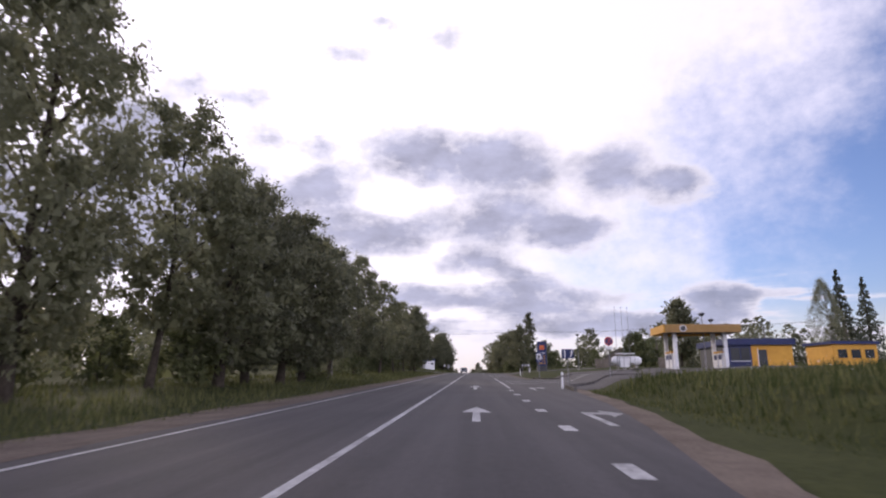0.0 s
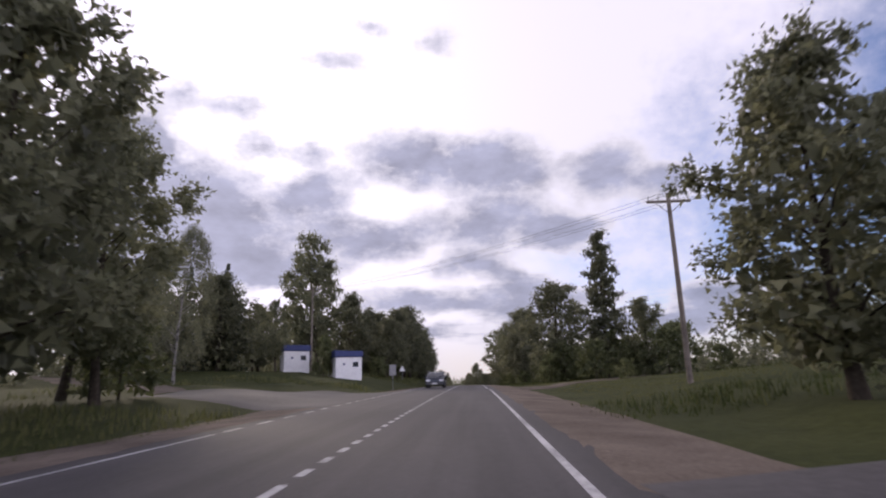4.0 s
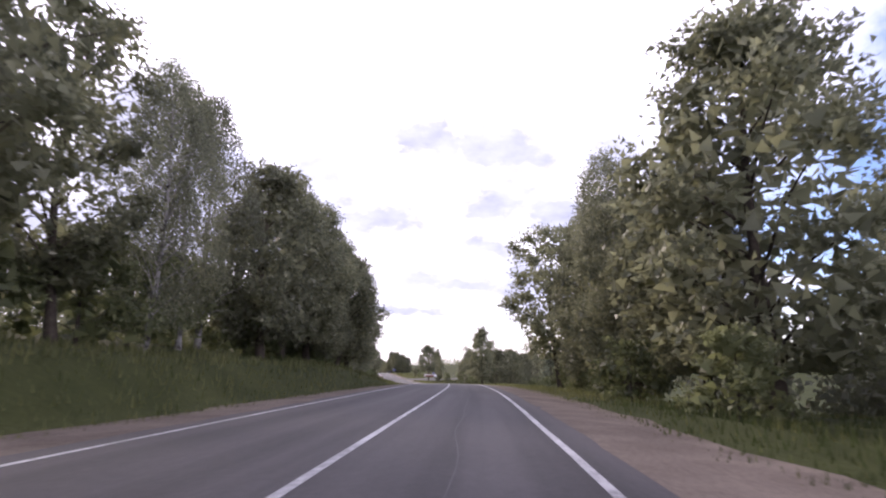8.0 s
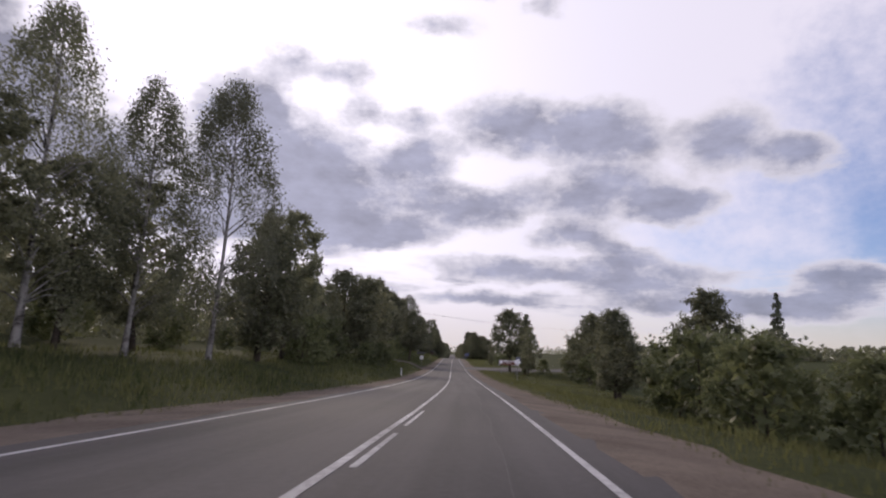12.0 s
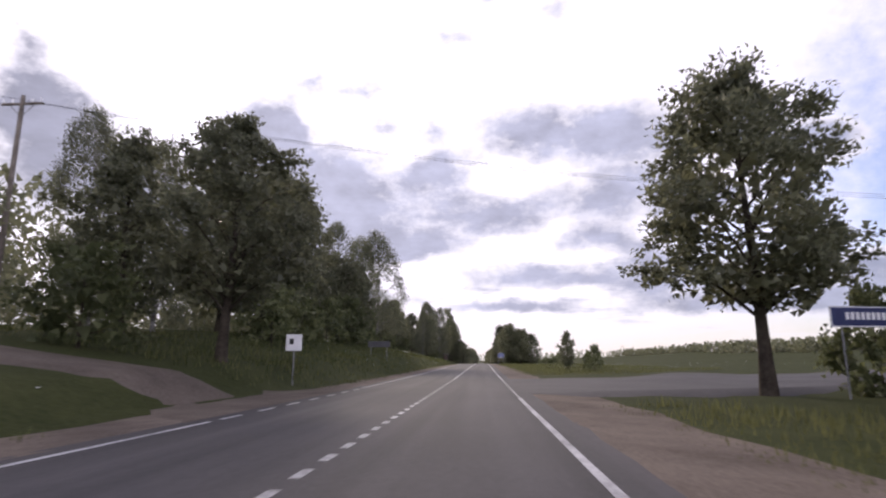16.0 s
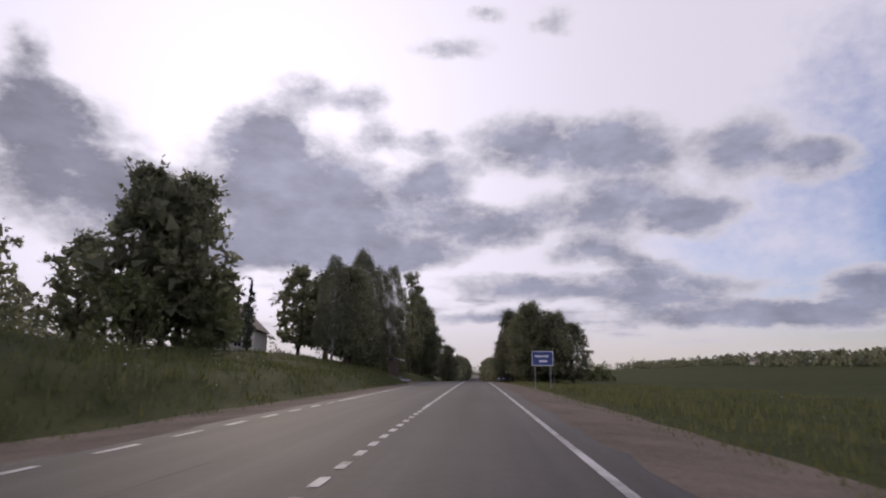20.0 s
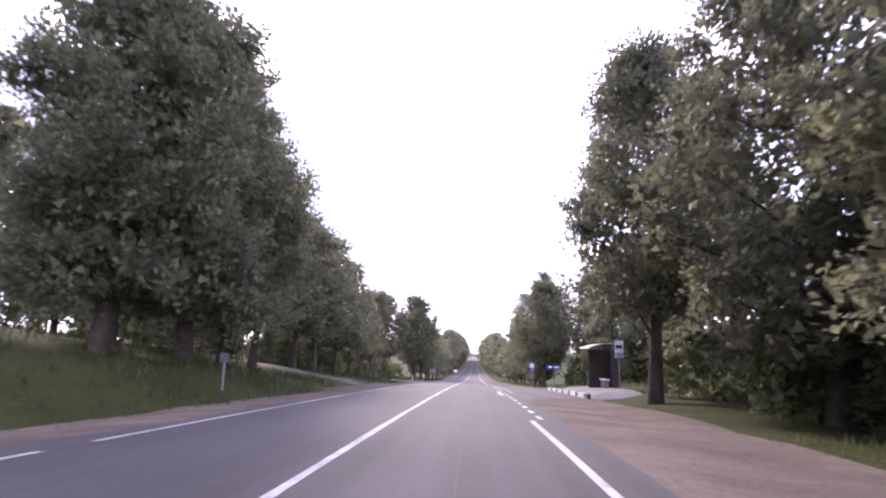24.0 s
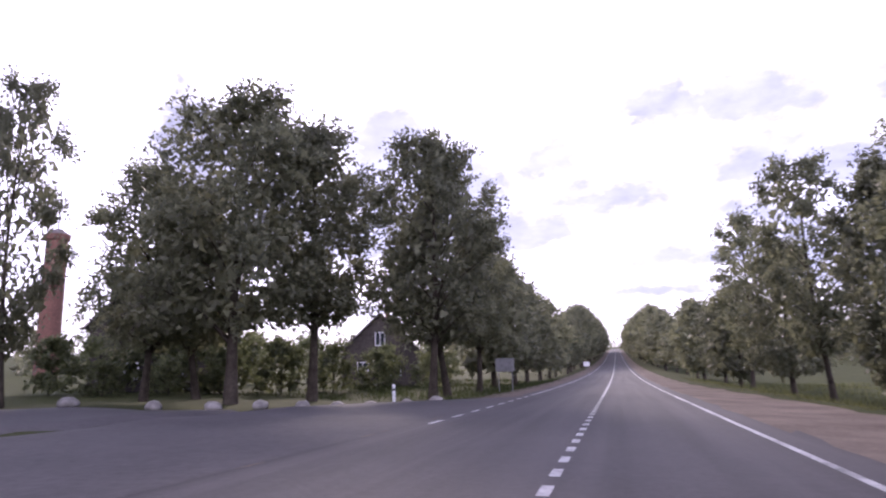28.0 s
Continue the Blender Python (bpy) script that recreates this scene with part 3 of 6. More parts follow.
def grow(kind, seed, H, width, base, tips, per, size, spread, mat, bark, r0, lean=.0, core=(1800, .7), fine=False):
    """One tree, H metres tall: a trunk, limbs that end in lobes of the crown, and leaf sprays on the twigs of every lobe.
    core: how many leaves fill the inside of the lobes, and their size."""
    rng = np.random.default_rng(seed)
    top = np.array([lean * H + rng.normal() * .02 * H, rng.normal() * .02 * H, H * .97])
    bend = rng.normal(size=2) * .02 * H

    def stem(f):
        return np.array([top[0] * f * f + bend[0] * math.sin(f * 3.1), top[1] * f * f + bend[1] * math.sin(f * 3.1), top[2] * f])
    trunk_path = [Vector(stem(f)) for f in np.linspace(0, .96, 9)]
    trunk_path[0].z = -.4
    tv, tf = tube(trunk_path, [r0 * (1.35 if k == 0 else 1) * (1 - .9 * k / 8) for k in range(9)], 8)

    def limb(tip, r, z, f):
        nonlocal tv, tf
        start = stem(max(.12, (z - r * .75) / H))
        mid = (start + tip) / 2 + np.array([0, 0, r * .12])
        lv, lf = tube([Vector(start), Vector(mid), Vector(tip)], [r0 * .34 * (1 - .6 * f), r0 * .2 * (1 - .6 * f), .02], 4)
        tf += [tuple(i + len(tv) for i in q) for q in lf]
        tv += lv

    pts, ways, sizes = [], [], []
    if kind == "birch":
        lobes = rng.uniform(.62, 1.22, 7)
        for k in range(tips):
            f = rng.uniform(0, 1) ** .85
            a = rng.uniform(0, math.tau)
            lobe = np.interp((a / math.tau * 7 + f * 2.3) % 7, np.arange(8), np.append(lobes, lobes[0]))
            r = width * float(profile(kind, f)) * lobe * rng.uniform(.5, 1.0) ** .6
            z = H * base + H * (1 - base) * f
            c = stem(min(z / H, .97))
            tip = np.array([c[0] + math.cos(a) * r, c[1] + math.sin(a) * r, z])
            n = int(per * rng.uniform(.5, 1.5))
            hang = rng.uniform(0, 1, n)
            pts.append(tip + rng.normal(size=(n, 3)) * spread * np.array([.5, .5, .3]) + np.stack([np.cos(a) * hang * .4, np.sin(a) * hang * .4, -hang * spread * 3.4], 1))
            ways.append(rng.normal(size=(n, 3)) * .5 + np.array([0, 0, -1.0]))
            sizes.append(np.full(n, size))
            if k % 4 == 0 and z < H * .9:
                limb(tip, r, z, f)
    else:
        count = {"lime": 30, "ash": 26, "poplar": 30, "bush": 12}[kind]
        loose = kind == "ash"
        C, R = [], []
        for k in range(count):
            f = (k + rng.uniform(0, 1)) / count
            a = k * 2.4 + rng.normal() * .35
            reach = width * float(profile(kind, f)) * rng.uniform(.80, 1.2)
            rl = width * rng.uniform(.27, .44) * (1 - .35 * f) * (.86 if loose else 1.0)
            r = max(0.0, reach - rl * .95)
            z = min(H * base + H * (1 - base) * f + rl * .3, H - rl * .8)
            c = stem(min(z / H, .97))
            C.append(np.array([c[0] + math.cos(a) * r, c[1] + math.sin(a) * r, z]))
            R.append(rl)
            if z < H * .92:
                limb(C[-1], r, z, f)
            for _ in range(max(2, tips // count)):
                way = rng.normal(size=3) * .75 + np.array([math.cos(a) * .65, math.sin(a) * .65, .3])
                way /= np.linalg.norm(way)
                tip = C[-1] + way * rl * rng.uniform(.6, 1.02) * np.array([1, 1, .8])
                n = int(per * rng.uniform(.5, 1.5))
                # twigs fan out from the tip, leaves along each of them
                fans = rng.normal(size=(5, 3)) * .55 + way + np.array([0, 0, -.12])
                fans /= np.linalg.norm(fans, axis=1)[:, None]
                which = rng.integers(0, 5, n)
                run = rng.uniform(-.7, 1.25, n)[:, None] * spread
                pts.append(tip + fans[which] * run + rng.normal(size=(n, 3)) * spread * np.array([.30, .30, .17]))
                ways.append(fans[which] + rng.normal(size=(n, 3)) * .55)
                sizes.append(np.full(n, size))
        # the inside of the lobes and the heart of the crown
        C, R = np.array(C), np.array(R)
        n0, big = core
        pick = rng.choice(count, n0 // 2, p=R ** 3 / (R ** 3).sum())
        way = rng.normal(size=(n0 // 2, 3))
        way /= np.linalg.norm(way, axis=1)[:, None]
        pts.append(C[pick] + way * (R[pick] * .82 * rng.uniform(.1, 1, n0 // 2) ** .5)[:, None] * np.array([1, 1, .8]))
        n1 = n0 - n0 // 2
        f, a = rng.uniform(.02, .90, n1), rng.uniform(0, math.tau, n1)
        r = width * profile(kind, f) * .72 * rng.uniform(0, 1, n1) ** .55
        z = H * base + H * (1 - base) * f
        mid = np.array([stem(q) for q in np.clip(z / H, 0, .97)])
        pts.append(np.stack([mid[:, 0] + np.cos(a) * r, mid[:, 1] + np.sin(a) * r, z], 1))
        ways.append(rng.normal(size=(n0, 3)))
        sizes.append(np.full(n0, big))
    P, W, Z = np.concatenate(pts), np.concatenate(ways), np.concatenate(sizes)
    P[:, 2] = np.maximum(P[:, 2], .25 * H * base + .15)
    cut = len(P) - (0 if kind == "birch" else core[0])
    lv, lf = leaves(rng, P[:cut], Z[:cut], W[:cut], fine)
    lf = lf.tolist()
    if cut < len(P):
        iv, jf = leaves(rng, P[cut:], Z[cut:], W[cut:])
        lf += (jf + len(lv)).tolist()
        lv = np.concatenate([lv, iv])
    names = {"lime": ("lime_tree", "broad lime tree with a dense dark green crown"), "ash": ("ash_tree", "roadside ash tree with a loose green crown"),
             "birch": ("birch_tree", "slender birch with a pale trunk and drooping twigs"), "poplar": ("poplar_tree", "tall narrow dark green poplar"),
             "bush": ("bush", "dense rounded green roadside bush")}[kind]
    ob = tagged(new(names[0]), names[1], "bush" if kind == "bush" else "tree")
    mesh("trunk", tv, tf, bark, ob, smooth=True)
    mesh("crown", lv, lf, mat, ob)
    return ob, H


def grow_spruce(seed, H, width, mat, thuja=False):
    rng = np.random.default_rng(seed)
    tv, tf = tube([Vector((0, 0, -.3)), Vector((0, 0, H * .5)), Vector((0, 0, H * .98))], [H * .018, H * .012, .02], 7)
    pts = []
    tiers = int(H * 2.6)
    for k in range(tiers):
        f = (k + .5) / tiers
        z = H * (.05 + .95 * f)
        reach = width * ((1 - f) ** .85 if not thuja else min(1, 2.5 * (1 - f)) * (.75 + .25 * math.sin(f * 3))) * rng.uniform(.8, 1.1)
        for a in rng.uniform(0, math.tau, max(4, int(13 * (1 - f) + 4))):
            g = rng.uniform(.15, 1, 9) ** .7
            r = g * reach * rng.uniform(.75, 1.08)
            drop = -.30 * r if not thuja else .5 * r
            pts.append(np.stack([np.cos(a) * r, np.sin(a) * r, z + drop + rng.normal(size=9) * .08], 1))
    P = np.concatenate(pts)
    P[:, 2] = np.clip(P[:, 2], .1, H)
    lv, lf = leaves(rng, P, .36 if not thuja else .28)
    ob = tagged(new("thuja" if thuja else "spruce"), "narrow dark green columnar thuja" if thuja else "dark green pointed spruce", "tree")
    mesh("trunk", tv, tf, BARK, ob, smooth=True)
    mesh("crown", lv, lf, mat, ob)
    return ob, H


KINDS = {
    "L": [grow("lime", 11, 13, 4.3, .08, 150, 54, .24, .62, LIME, BARK, .28, core=(3800, .50)), grow("lime", 12, 13, 4.0, .09, 150, 54, .24, .6, LIME, BARK, .27, core=(3800, .50)),
          grow("lime", 13, 13, 4.5, .12, 150, 54, .24, .62, LIME, BARK, .3, core=(3800, .50))],
    "M": [grow("lime", 14, 13, 3.9, .23, 180, 62, .22, .54, LIME, BARK, .26, core=(3800, .40)), grow("lime", 15, 13, 3.6, .25, 180, 62, .22, .54, LIME, BARK, .25, core=(3800, .40)),
          grow("lime", 18, 13, 4.1, .21, 180, 62, .22, .56, LIME, BARK, .25, core=(3800, .40))],
    "N": [grow("lime", 24, 13, 4.2, .09, 240, 76, .18, .56, LIME, BARK, .28, core=(7500, .33), fine=True), grow("lime", 25, 13, 4.0, .12, 240, 76, .18, .56, LIME, BARK, .27, core=(7500, .33), fine=True)],
    "Q": [grow("lime", 26, 13, 4.2, .24, 240, 84, .155, .56, LIME, BARK, .26, core=(13000, .27), fine=True), grow("lime", 27, 13, 4.0, .2, 240, 84, .155, .56, LIME, BARK, .25, core=(13000, .27), fine=True)],
    "F": [grow("lime", 16, 13, 4.2, .12, 90, 22, .44, .75, LIME, BARK, .26, core=(700, 1.15)), grow("lime", 17, 13, 3.9, .14, 90, 22, .44, .75, LIME, BARK, .26, core=(700, 1.15))],
    "A": [grow("ash", 21, 13, 3.6, .18, 130, 62, .21, .56, ASH, BARK, .2, core=(2300, .42)), grow("ash", 22, 13, 3.3, .22, 130, 62, .21, .54, ASH, BARK, .19, core=(2100, .42)),
          grow("ash", 23, 13, 3.7, .15, 130, 62, .21, .56, ASH, BARK, .2, core=(2400, .42))],
    "B": [grow("birch", 31, 16, 3.0, .16, 230, 92, .135, .5, BIRCH, WHITE_BARK, .16), grow("birch", 32, 16, 2.6, .18, 220, 92, .135, .48, BIRCH, WHITE_BARK, .15, .04),
          grow("birch", 33, 16, 3.2, .14, 230, 92, .135, .5, BIRCH, WHITE_BARK, .17, -.03)],
    "P": [grow("poplar", 41, 16, 2.3, .08, 150, 50, .24, .55, LIME, BARK, .24, core=(1900, .62)), grow("poplar", 42, 16, 2.5, .1, 150, 50, .24, .55, LIME, BARK, .24, core=(1900, .62))],
    "U": [grow("bush", 51, 4, 2.2, .06, 48, 34, .19, .40, SHRUB, BARK, .07, core=(420, .5)), grow("bush", 52, 4, 2.5, .05, 48, 34, .19, .42, SHRUB, BARK, .07, core=(420, .5)),
          grow("bush", 53, 4, 1.9, .05, 48, 34, .19, .38, SHRUB, BARK, .06, core=(420, .5))],
    "S": [grow_spruce(61, 12, 2.6, NEEDLES)],
    "T": [grow_spruce(71, 8, .75, NEEDLES, True)],
}
USED, TREE_RNG = {}, np.random.default_rng(5)


def plant(kind, s, d, H, wide=1.0):
    """A tree of the kind, H metres tall, on the land beside the road."""
    if kind in "LMA" and abs(d) > 21.8 and not 140 < s < 195 and not 724 < s < 740:
        kind = "F"
    made = KINDS[kind]
    k = USED.get(kind, 0)
    USED[kind] = k + 1
    ob, tall = made[k % len(made)]
    q = H / tall
    m = spot(s, d, -.05, TREE_RNG.uniform(0, 360)) @ Matrix.Diagonal((q * wide, q * wide, q, 1))
    if k < len(made):
        ob.matrix_basis = m
    else:
        copy_thing(ob, m @ Matrix.Diagonal((1 / ob.scale.x, 1 / ob.scale.y, 1 / ob.scale.z, 1)))


def grove(kind, *places):
    for p in places:
        plant(kind, *p)


# by the filling station, on the left
grove("N", (18.5, -15.6, 17.5, .7))
grove("A", (26, -15, 14, .85), (50, -15, 12.6), (56, -14.5, 13), (72, -14.5, 12.5), (78, -16.4, 16.2, .74), (87, -14.6, 13.9), (98, -14, 11.8),
      (108, -13.5, 11.5), (128, -14.5, 12), (130.5, -17.8, 12.8))
grove("L", (31, -14, 12.6), (36, -14.5, 13), (41, -14, 12.8), (46, -14, 12.2), (120, -12.9, 13.6), (114, -19, 10), (104, -22, 10))
grove("B", (66, -16.5, 10), (146, -21, 12), (93, -19, 11))
grove("S", (172, -29, 13), (168, -31.5, 12))
grove("A", (166.5, -20.8, 7.6, .9))
grove("U", (170.6, -16.7, 4.6, .5), (171.2, -16.2, 3.4, .5))
grove("L", (164, -34, 12), (182, -28.6, 8.8), (169, -28.2, 11), (175.5, -31, 9.6))
grove("A", (163, -30, 8), (176, -27, 8.5), (168, -36, 9), (192, -25, 21.5, .8), (190, -22.5, 17))
# dense rows past the kiosks
grove("A", (228, -13.6, 13), (234, -15, 13))
grove("U", (230, -15.6, 4.6), (235.5, -15.2, 4.8), (240.5, -16.2, 5), (245.5, -16.8, 5.2), (250, -15.6, 4.6), (255, -16.2, 4.8))
grove("U", *[(16 + 6.7 * k, -17.5 - 3 * math.sin(k * 2.1), 3.4 + .8 * math.sin(k * 1.3)) for k in range(18)])
grove("L", (199, -19.6, 13), (203, -14.5, 10), (209, -13.5, 12.2), (215, -13, 12.6), (221, -12.6, 14.4), (251, -13.6, 13),
      (212, -19, 12), (224, -19, 13))
grove("B", (239, -14.5, 14), (243, -15, 15), (247, -15.9, 16), (206, -21, 14))
grove("A", (300, -16, 5.4, 1.1), (304.5, -17, 5.8), (326, -21.5, 8.5), (340, -21.5, 11), (346, -20.8, 10), (352, -20.2, 10.5))
grove("L", (281, -17, 14))
grove("U", (311, 14.5, 2.4), (308, 13.6, 2.2), (305, 14.6, 2.6), (302, 14.2, 2.2), (299, 13.8, 2.4), (296.5, 14.8, 2.3), (294, 14.4, 2.6), (291, 15.4, 2.4), (300, 17.5, 3), (304.5, 18, 3.2), (309, 17.6, 3), (295, 17.4, 3.4), (291.5, 18.6, 4))
# right side to the bend
grove("L", (120, 9.2, 9.4), (182.5, 10.8, 13.2, 1.02), (175.2, 20.6, 9.4), (207.5, 8.7, 11.2, .95), (225, 11.8, 9),
      (238.5, 12.1, 17.8, 1.08), (100, 34.5, 11.5))
grove("N", (243.5, 11.5, 12.5), (250, 10, 13), (258, 10, 15), (262, 12, 16.5), (278, -14, 14.5), (284, -13.8, 14.5), (258, -14.5, 14), (264, -14, 14), (271, -15.5, 15.6))
grove("P", (175, 16, 17.5))
grove("B", (251, 9.5, 16.5), (257, 13, 15), (88, 52, 13))
grove("U", *[(170 + 4.2 * k, 13.5 + 2.6 * math.sin(k * 2.1), 4.4 + .9 * math.sin(k * 1.3)) for k in range(8)], *[(166 + 4.5 * k, 20 + 2.5 * math.sin(k * 1.7), 5 + math.sin(k * 2.2)) for k in range(8)])
grove("S", (90, 55.5, 14.5), (92, 60.5, 13.5))
grove("A", (270, 8.9, 16.4, 1.0), (273, 11.6, 15.4, .95), (165, 32, 11), (146, 27, 8), (229, 13, 9.5))
grove("U", *[(-4 + 6 * k, -23.5 - 2.2 * math.sin(k * 1.9), 3.4 + .9 * math.sin(k * 1.4)) for k in range(9)])
grove("U", (205, 8.6, 2.6), (209.5, 8.4, 2.4), (211, 11.5, 3.2), (180.5, 10, 2.8), (184.5, 9.6, 2.6))
grove("U", (192, 11.5, 4), (198, 12.5, 4.4), (203, 14, 4.2), (214, 14.5, 5), (188, 14, 4), (200, 16, 5))
grove("U", (112, 30, 7, .8), (116, 33, 6), (120, 36, 6), (150, 26, 5), (156, 31, 5), (163, 15, 2), (158, 22, 2.4), (242, 7.2, 3), (178, 9.5, 3.4), (233, 8, 3))
for s0, s1, d0, tall in ((200, 228, -16.2, 4.2), (258, 292, -16.8, 4.4), (252, 276, 10.6, 4.0), (640, 664, 9.6, 2.9)):
    for k in range(int((s1 - s0) / 3.4) + 1):
        plant("U", s0 + 3.4 * k, d0 - .9 * math.sin(k * 2.3 + s0), tall * (1 + .22 * math.sin(k * 1.7 + s0)))
# the bend
grove("L", (314, 6.3, 9.7, .92), (318, 9.4, 7.0, 1.25), (321, 12.6, 7.8), (325, 14.6, 7.6), (329, 17, 8))
grove("A", (333, 21, 11), (340, -31, 12.5), (328, -30, 12.6), (347, -30, 12), (310, -30, 9), (318, -26, 7.5), (308, -21, 6))
grove("B", (323, -20.8, 15), (343, -20.4, 17), (349, -19, 16), (356, -17.4, 19.5))
grove("U", *[(300 + 6.2 * k, -26.5 - 2.5 * math.sin(k * 1.7), 3.6 + 1.0 * math.sin(k * 2.3)) for k in range(19)])
grove("U", (338, 9.5, 3.6), (342, 11, 4), (346, 10.5, 4.4), (350, 13, 5), (340, 14.5, 4), (336, 17, 3), (354, 12.5, 5), (330, 24, 4), (296, 20, 5), (288, 19, 4.4), (358, 16, 6))
grove("L", (374, 14, 8.6), (364, 18.5, 9.8), (383, 17, 8.4), (353, 17.5, 6))
grove("S", (367, 25.6, 10.6), (302, 15, 7.2, 1.5))
# the long straight, left
grove("L", (364, -17, 12), (407, -15.5, 13), (402, -18, 13), (454, -19, 11), (473, -19, 15), (483, -22, 17.5, .8), (490, -21.5, 17, .75), (497, -25.6, 21, .55), (508, -19, 12), (515, -21.5, 10),
      (501, -18, 11))
grove("A", (372, -17.5, 14), (380, -18, 10), (388, -18, 9), (425, -23, 11), (433.2, -19.3, 9.2), (395, -22, 11), (508, -22, 12.5), (446, -24, 9.5), (478, -25, 17))
grove("B", (427, -18.5, 11.5), (431, -18, 12.5), (457, -23, 14), (462, -22, 14), (517, -17.2, 19, 1.3), (514, -18.8, 17.5, 1.2), (511, -22, 18.5, 1.2), (505, -23, 13.5))
grove("U", (394, -13, 3), (400, -12, 3.4), (412, -13, 3.6), (418, -13.5, 3.4), (424, -13, 3), (433, -14, 4), (445.5, -15, 4), (468, -16, 5), (475, -17, 6), (487, -17, 5),
      (495, -16.5, 6), (503, -17, 6), (507, -17.5, 4.5), (511, -18.5, 4.4), (515, -18.2, 4), (518.5, -19.5, 4.2), (521, -21.5, 4), (376, -16, 5), (384, -16, 5), (370, -15, 4))
# the long straight, right
grove("L", (496.5, 10.4, 4.7, .78))
grove("L", (414, 21, 11.5), (420, 24, 10), (408, 24, 9))
grove("M", (449.6, -11.4, 11.2, 1.1), (449, 11.4, 14, 1.1))
grove("A", (431.5, 13.2, 9.4, .8), (427, 23, 8.5), (434, 26, 8), (441, 28.5, 10.5), (449, 25.5, 7.5), (458, 34, 7.5))
grove("P", (439, 13.6, 12.4, .85))
grove("U", (404, 19, 5), (422, 21, 5), (430, 24, 5), (440, 27, 5), (448, 25, 4.5), (486, 11.6, 2.8, .7), (494, 12.4, 2.4, .6), (530, 14, 3, .5), (448.5, 15.5, 4.5, .8), (450.2, 19, 3))
# round the farm on the left
grove("S", (571, -40.2, 13), (577, -47, 9), (566, -49, 8), (560, -52, 7.5))
grove("A", (574, -23.2, 13.8), (580, -36, 10), (570, -24, 13), (588, -34, 9), (600, -31, 9), (565, -33, 9))
grove("L", (578, -26.8, 11.6), (607, -17.4, 13.5), (614, -18.5, 13))
grove("B", (575, -25, 14.4), (603, -18.5, 14), (624, -19, 19.5), (628, -21, 19.5), (632, -15.5, 19), (634.5, -18, 18.5))
grove("A", (637, -17, 11.5), (632, -18.5, 11))
grove("T", (592, -25, 8.0))
grove("U", (573, -21.4, 5), (578, -22.6, 5.4), (568, -23.5, 5), (583, -25, 4.6), (576, -24.5, 5.5))
grove("U", (618, -18.5, 4), (622.5, -17.6, 4.2), (627, -18, 4), (631, -17, 3.6), (635, -17.6, 3.8), (639, -17, 4), (643, -16.5, 3.6))
grove("N", (656, -12.8, 17, .75))
grove("A", (643.5, -13.4, 19.6, .68))
grove("A", (620, -24, 14), (616, -27, 14))
grove("N", (655, -12.5, 13.6), (660.5, -12.3, 15.4), (666, -13.2, 14))
grove("M", (673, -14.3, 13.5), (683.6, -15, 13), (690, -15, 12.4), (698, -15, 12.8), (707, -16.6, 14.2), (711.5, -14.9, 11, .8))
grove("A", (703, -22, 11), (686, -24, 12))
grove("U", *[(688 + 3.2 * k, -22.5 - 2 * math.sin(k * 1.9), 3.6 + .9 * math.sin(k * 1.3)) for k in range(8)], (660, -20, 4), (667, -20.5, 4), (672, -21, 4.4))
grove("U", *[(691 + 2.6 * k, -18.2 - 1.2 * math.sin(k * 2.7), 2.8 + .6 * math.sin(k * 1.1)) for k in range(8)])
grove("F", (692, -31, 12), (699, -33, 13), (684, -30, 12), (672, -27, 12), (664, -26, 12), (706, -30, 11))
# the avenue on the right
grove("N", (640, 9.8, 15.2), (646.5, 9.6, 15), (653, 9.6, 14.4))
grove("L", (640.5, 14, 13.6), (643.5, 18.2, 12), (648, 15, 12), (668, 13.8, 13), (656, 14.5, 12))
grove("A", (693, 13.6, 12.4), (709, 14.7, 14.4), (711, 18, 11), (698, 12, 9), (702, 13.5, 9))
grove("Q", (689, 16.8, 15.2, .9), (661.5, 7.4, 16.5, .9))
grove("P", (709, 8.4, 14.4))
grove("U", (688, 10.8, 4), (690, 12.4, 4.2), (691, 14.4, 4.3), (692, 16.5, 4), (694, 12.3, 4.2), (689, 16, 4.2), (695, 10.6, 3.4), (651, 11, 3), (656, 12, 3), (716, 13, 3), (722, 14, 3))
grove("Q", (718, 9.1, 15.2, .95), (705, 7.8, 12.8))
grove("U", (645, 11, 3.4), (649, 10.5, 3), (653, 11.2, 3.4), (657, 11.6, 3.2), (661, 12.5, 3.4), (642, 12, 3), (647, 14, 4), (655, 15, 4))
grove("A", (731, 9.6, 10.4, .85), (742, 9.0, 12.8, .74), (756.5, 8.3, 13.2, .8))
grove("L", (736.5, 10.2, 10.6, .8), (748, 8.8, 9.6, .75))
grove("F", (762, 8.5, 8.6), (772, 9, 8.2), (782, 8.5, 9.2), (793, 9, 10.5))
# beyond the junction
grove("M", (731, -17.2, 14.6, .95), (733.5, -21.0, 10.8, .9), (735.5, -15.8, 14.6, .9))
grove("A", (726, -23.8, 13.6, .6))
grove("U", (734, -27.5, 2.0), (736, -25, 2.2), (738.5, -23.5, 2.4), (741, -21, 3.6), (744, -19, 3.2), (748, -17.5, 3), (733, -30, 3.2), (757, -16.5, 3.2), (753, -19, 3.6), (731, -33, 3), (737, -31, 3.6), (738.5, -28.5, 4), (739, -26, 4.2), (740, -23.8, 4.2))
grove("U", *[(694 + 1.2 * math.sin(k * 2.1), 19.5 + 2.7 * k, 4.4 + .7 * math.sin(k * 1.6)) for k in range(7)])
grove("U", *[(556 + 2.5 * k, -52 - 2.2 * math.sin(k * 1.7), 4.6 + .8 * math.sin(k * 2.2)) for k in range(7)])
